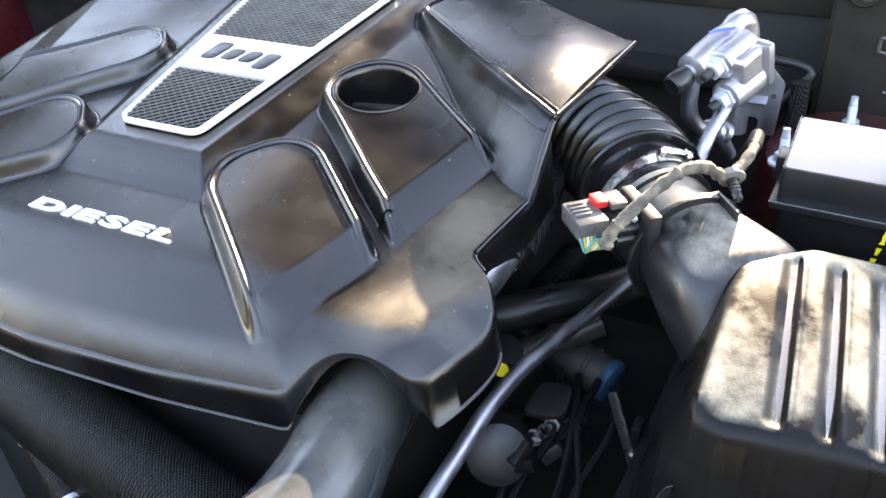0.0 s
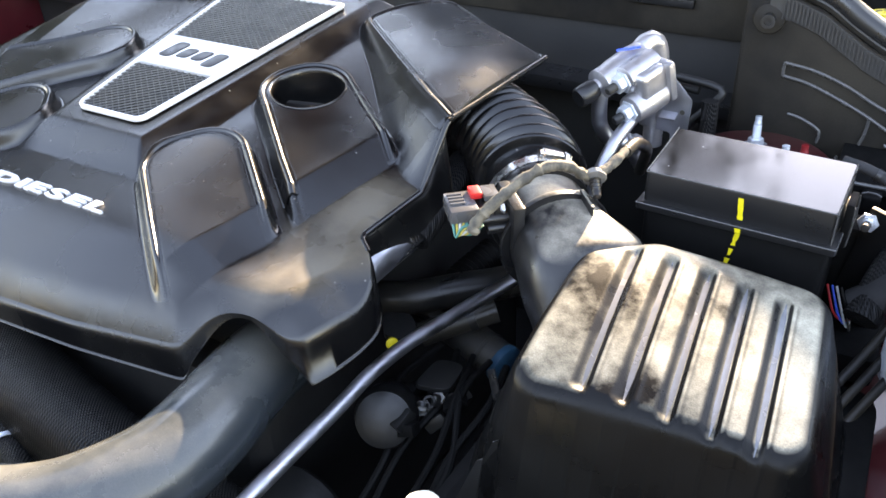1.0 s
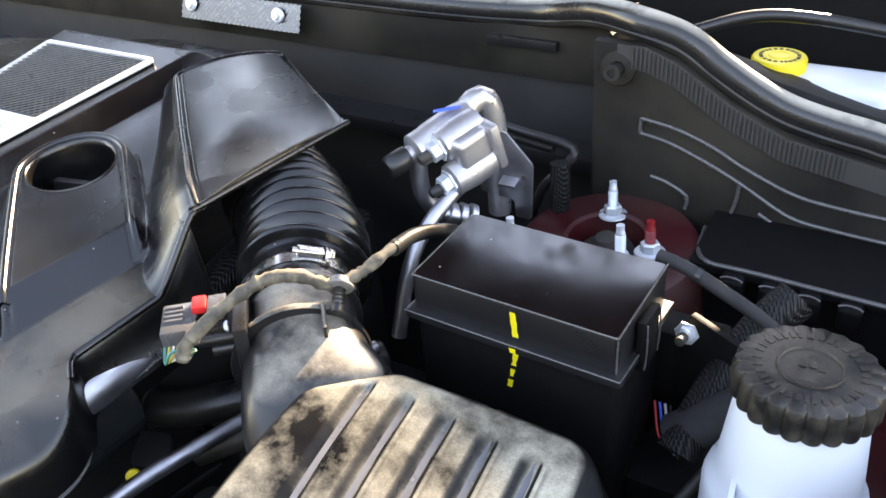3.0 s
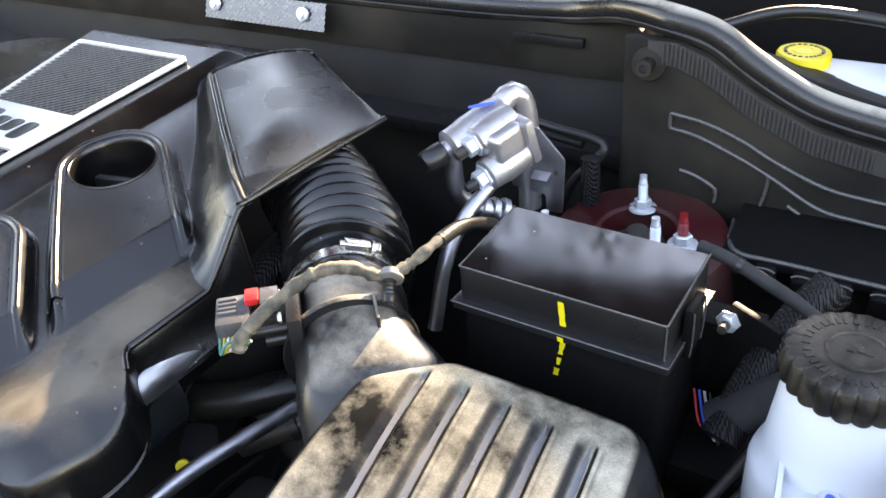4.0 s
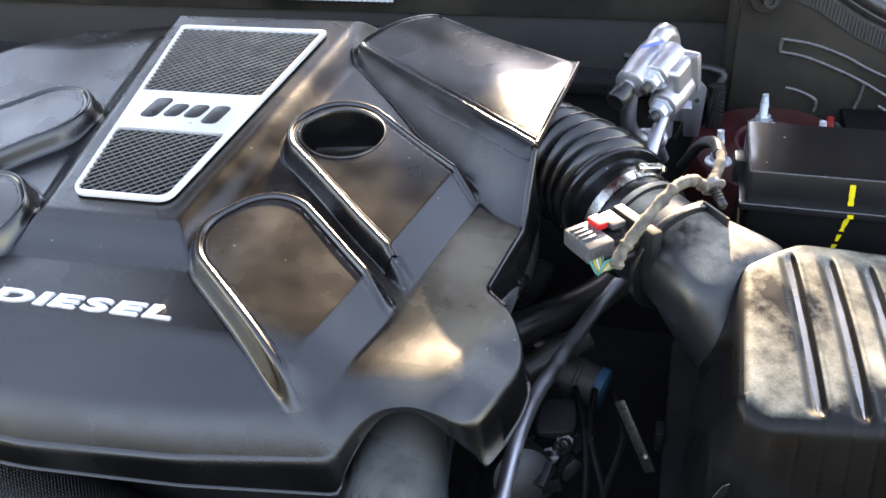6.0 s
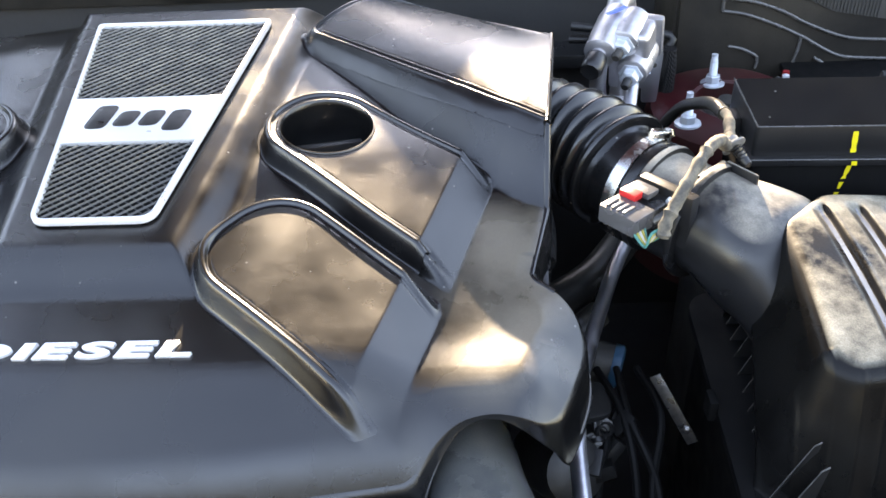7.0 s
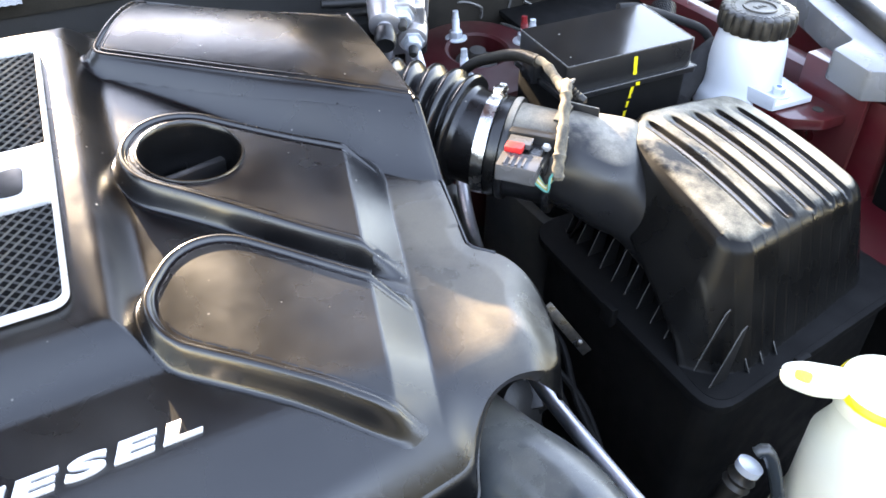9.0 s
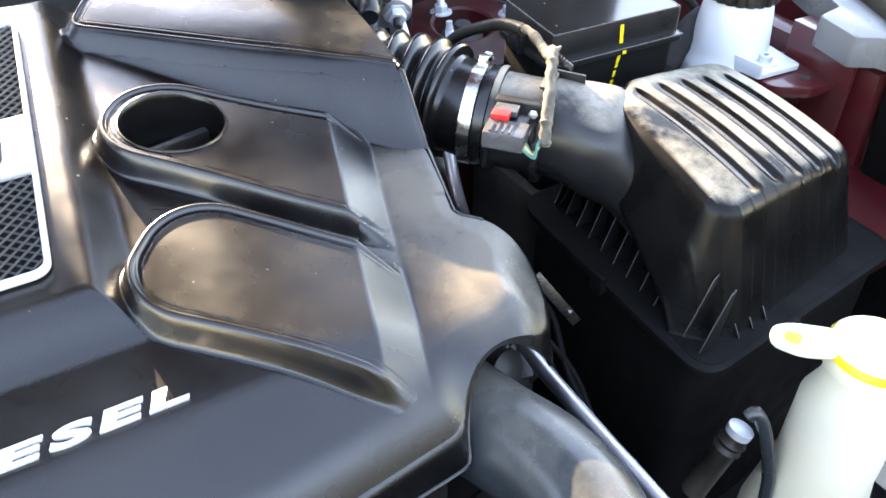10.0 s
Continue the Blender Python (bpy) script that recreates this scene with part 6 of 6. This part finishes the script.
# ---- right of the fuse box ----
relay = thing("relay_bracket", (0.695, 0.19, 0.93), "black steel bracket with a zinc stud beside the fuse box", "bracket")
part("plate", box(pose(0.703, 0.205, 0.985, 0, 8, -20), (0.040, 0.006, 0.12), 0.0015), shade_plastic, relay)
part("backing", box(pose(0.688, 0.232, 0.950), (0.052, 0.030, 0.135), 0.004), shade_plastic, relay)
part("foot", box(pose(0.700, 0.19, 0.915), (0.06, 0.08, 0.03), 0.006), shade_plastic, relay)
part("stud", hexnut(frame_of((0.692, 0.200, 1.036), (-0.1, -1, 0.1)), 0.0066, 0.006), zinc, relay, "zinc flange nut")
part("stud_tip", lathe([(0, 0.005), (0.0036, 0.005), (0.0036, 0.014), (0, 0.015)], frame_of((0.692, 0.200, 1.036), (-0.1, -1, 0.1)), 10), dull_black, relay)
cable = thing("flat_cable", (0.71, 0.21, 1.03), "flat grey taped cable running from the fuse box", "cable")
part("cable", tube([(0.660, 0.226, 1.076), (0.681, 0.222, 1.074), (0.71, 0.218, 1.064), (0.740, 0.213, 1.052), (0.775, 0.20, 1.035), (0.79, 0.19, 1.0)], 0.0050, 12), tape_grey, cable)
part("cable_tie", lathe([(0.0050, -0.002), (0.0060, -0.002), (0.0060, 0.002), (0.0050, 0.002)], frame_of((0.69, 0.2205, 1.071), (0.9, -0.1, -0.3)), 14), black_plastic, cable)
conv = thing("braided_sleeve", (0.73, 0.2, 1.0), "black braided cable sleeve behind the white tank", "cable sleeve")
part("sleeve", tube([(0.752, 0.250, 1.052), (0.735, 0.228, 1.032), (0.720, 0.195, 1.005), (0.706, 0.15, 0.970)], 0.0150, 18), braid, conv)
wide = thing("taped_cable_bundle", (0.74, 0.16, 0.99), "grey taped cable bundle reaching behind the white tank", "cable")
part("cable", tube([(0.70, 0.165, 0.972), (0.722, 0.168, 0.992), (0.745, 0.172, 1.012), (0.775, 0.175, 1.025)], 0.016, 16), tape_grey, wide)
for k in range(3):
    tb = thing("fluid_line", (0.71, 0.1, 0.94), "thin black fluid line over the red fender panel", "fluid line", "fluid lines beside the tank")
    dx = 0.014 * k
    part("line", tube([(0.735 + dx, 0.165, 0.975), (0.715 + dx, 0.125, 0.95), (0.690 + dx, 0.075, 0.925), (0.66 + dx, 0.02, 0.89)], 0.0042, 10), rubber_black, tb)
loom = thing("coloured_wires", (0.68, 0.18, 0.95), "loose red, blue and white wires under the fuse box", "wires")
for k, mm in enumerate((red_plastic, blue_ink, wire_white, dull_black)):
    part("wire", tube([(0.674 + 0.004 * k, 0.200, 0.965), (0.684 + 0.004 * k, 0.182, 0.950), (0.692 + 0.003 * k, 0.180, 0.944 - 0.003 * k), (0.700, 0.195, 0.935)], 0.0011, 8), mm, loom)
battery = thing("battery_cover", (0.585, 0.24, 0.85), "black plastic battery housing under the fuse box", "housing")
part("cover", prism(rounded([(0.505, 0.085), (0.66, 0.080), (0.668, 0.235), (0.505, 0.24)], 0.015, 4), 0.62, 0.905, 0.006), dull_black, battery)
part("ledge", prism(rounded([(0.500, 0.080), (0.665, 0.075), (0.672, 0.10), (0.500, 0.105)], 0.006, 3), 0.86, 0.895, 0.003), black_plastic, battery)

fit = thing("hose_fitting", (0.455, -0.21, 0.86), "black ribbed hose fitting with a bright collar", "hose fitting")
mf = frame_of((0.455, -0.210, 0.880), (0.35, -0.1, 1))
part("barrel", lathe([(0.010, -0.05), (0.010, 0.0), (0.012, 0.004), (0.010, 0.008), (0.012, 0.012), (0.010, 0.016), (0.010, 0.022), (0, 0.022)], mf, 18), rubber_black, fit)
part("collar", lathe([(0.008, 0.020), (0.0105, 0.020), (0.0105, 0.026), (0.007, 0.027), (0, 0.027)], mf, 18), zinc, fit, "bright collar")
part("tube", tube([(0.4655, -0.213, 0.918), (0.470, -0.216, 0.922), (0.476, -0.224, 0.905), (0.484, -0.236, 0.86), (0.488, -0.24, 0.82)], 0.0055, 12), pipe_paint, fit, "grey tube")

# ---- washer bottle ----
def washer_bottle():
    root = thing("washer_fluid_bottle", (0.50, -0.30, 0.9), "cream white washer bottle with a tabbed pale yellow cap", "fluid bottle")
    c = (0.532, -0.250)
    m = Matrix.Translation((c[0], c[1], -0.036))
    part("neck", lathe([(0, 0.576), (0.05, 0.576), (0.05, 0.82), (0.038, 0.90), (0.038, 0.965), (0.030, 0.985), (0.028, 1.01)], m, 32), cream_tank, root)
    cp = part("cap", lathe([(0.030, 1.008), (0.034, 1.009), (0.0345, 1.022), (0.032, 1.028), (0.014, 1.031), (0, 1.031)], m, 32), cream_tank, root, "pale snap cap with a pull tab")
    shift = pose(0.040, 0.025, -0.036)
    tab = prism(rounded([(0.463, -0.268), (0.440, -0.252), (0.430, -0.232), (0.442, -0.220), (0.458, -0.226), (0.482, -0.248)], 0.008, 4), 1.022, 1.028, 0.0015, shift)
    part("cap_ring", lathe([(0.0325, 1.0275), (0.0330, 1.0262), (0.0345, 1.0240), (0.0350, 1.0215), (0.0342, 1.0215)], m, 32), yellow_plastic, cp, "yellow tinted rim of the cap")
    part("cap_bead", lathe([(0.0165, 1.0308), (0.0180, 1.0325), (0.0195, 1.0304)], m, 28), cream_tank, cp)
    part("tab", tab, cream_tank, cp)
    part("tab_slot", prism(rounded([(0.443, -0.246), (0.438, -0.236), (0.446, -0.230), (0.454, -0.240)], 0.004, 3), 1.0282, 1.0288, 0, shift), yellow_plastic, cp, "yellow translucent slot")

washer_bottle()
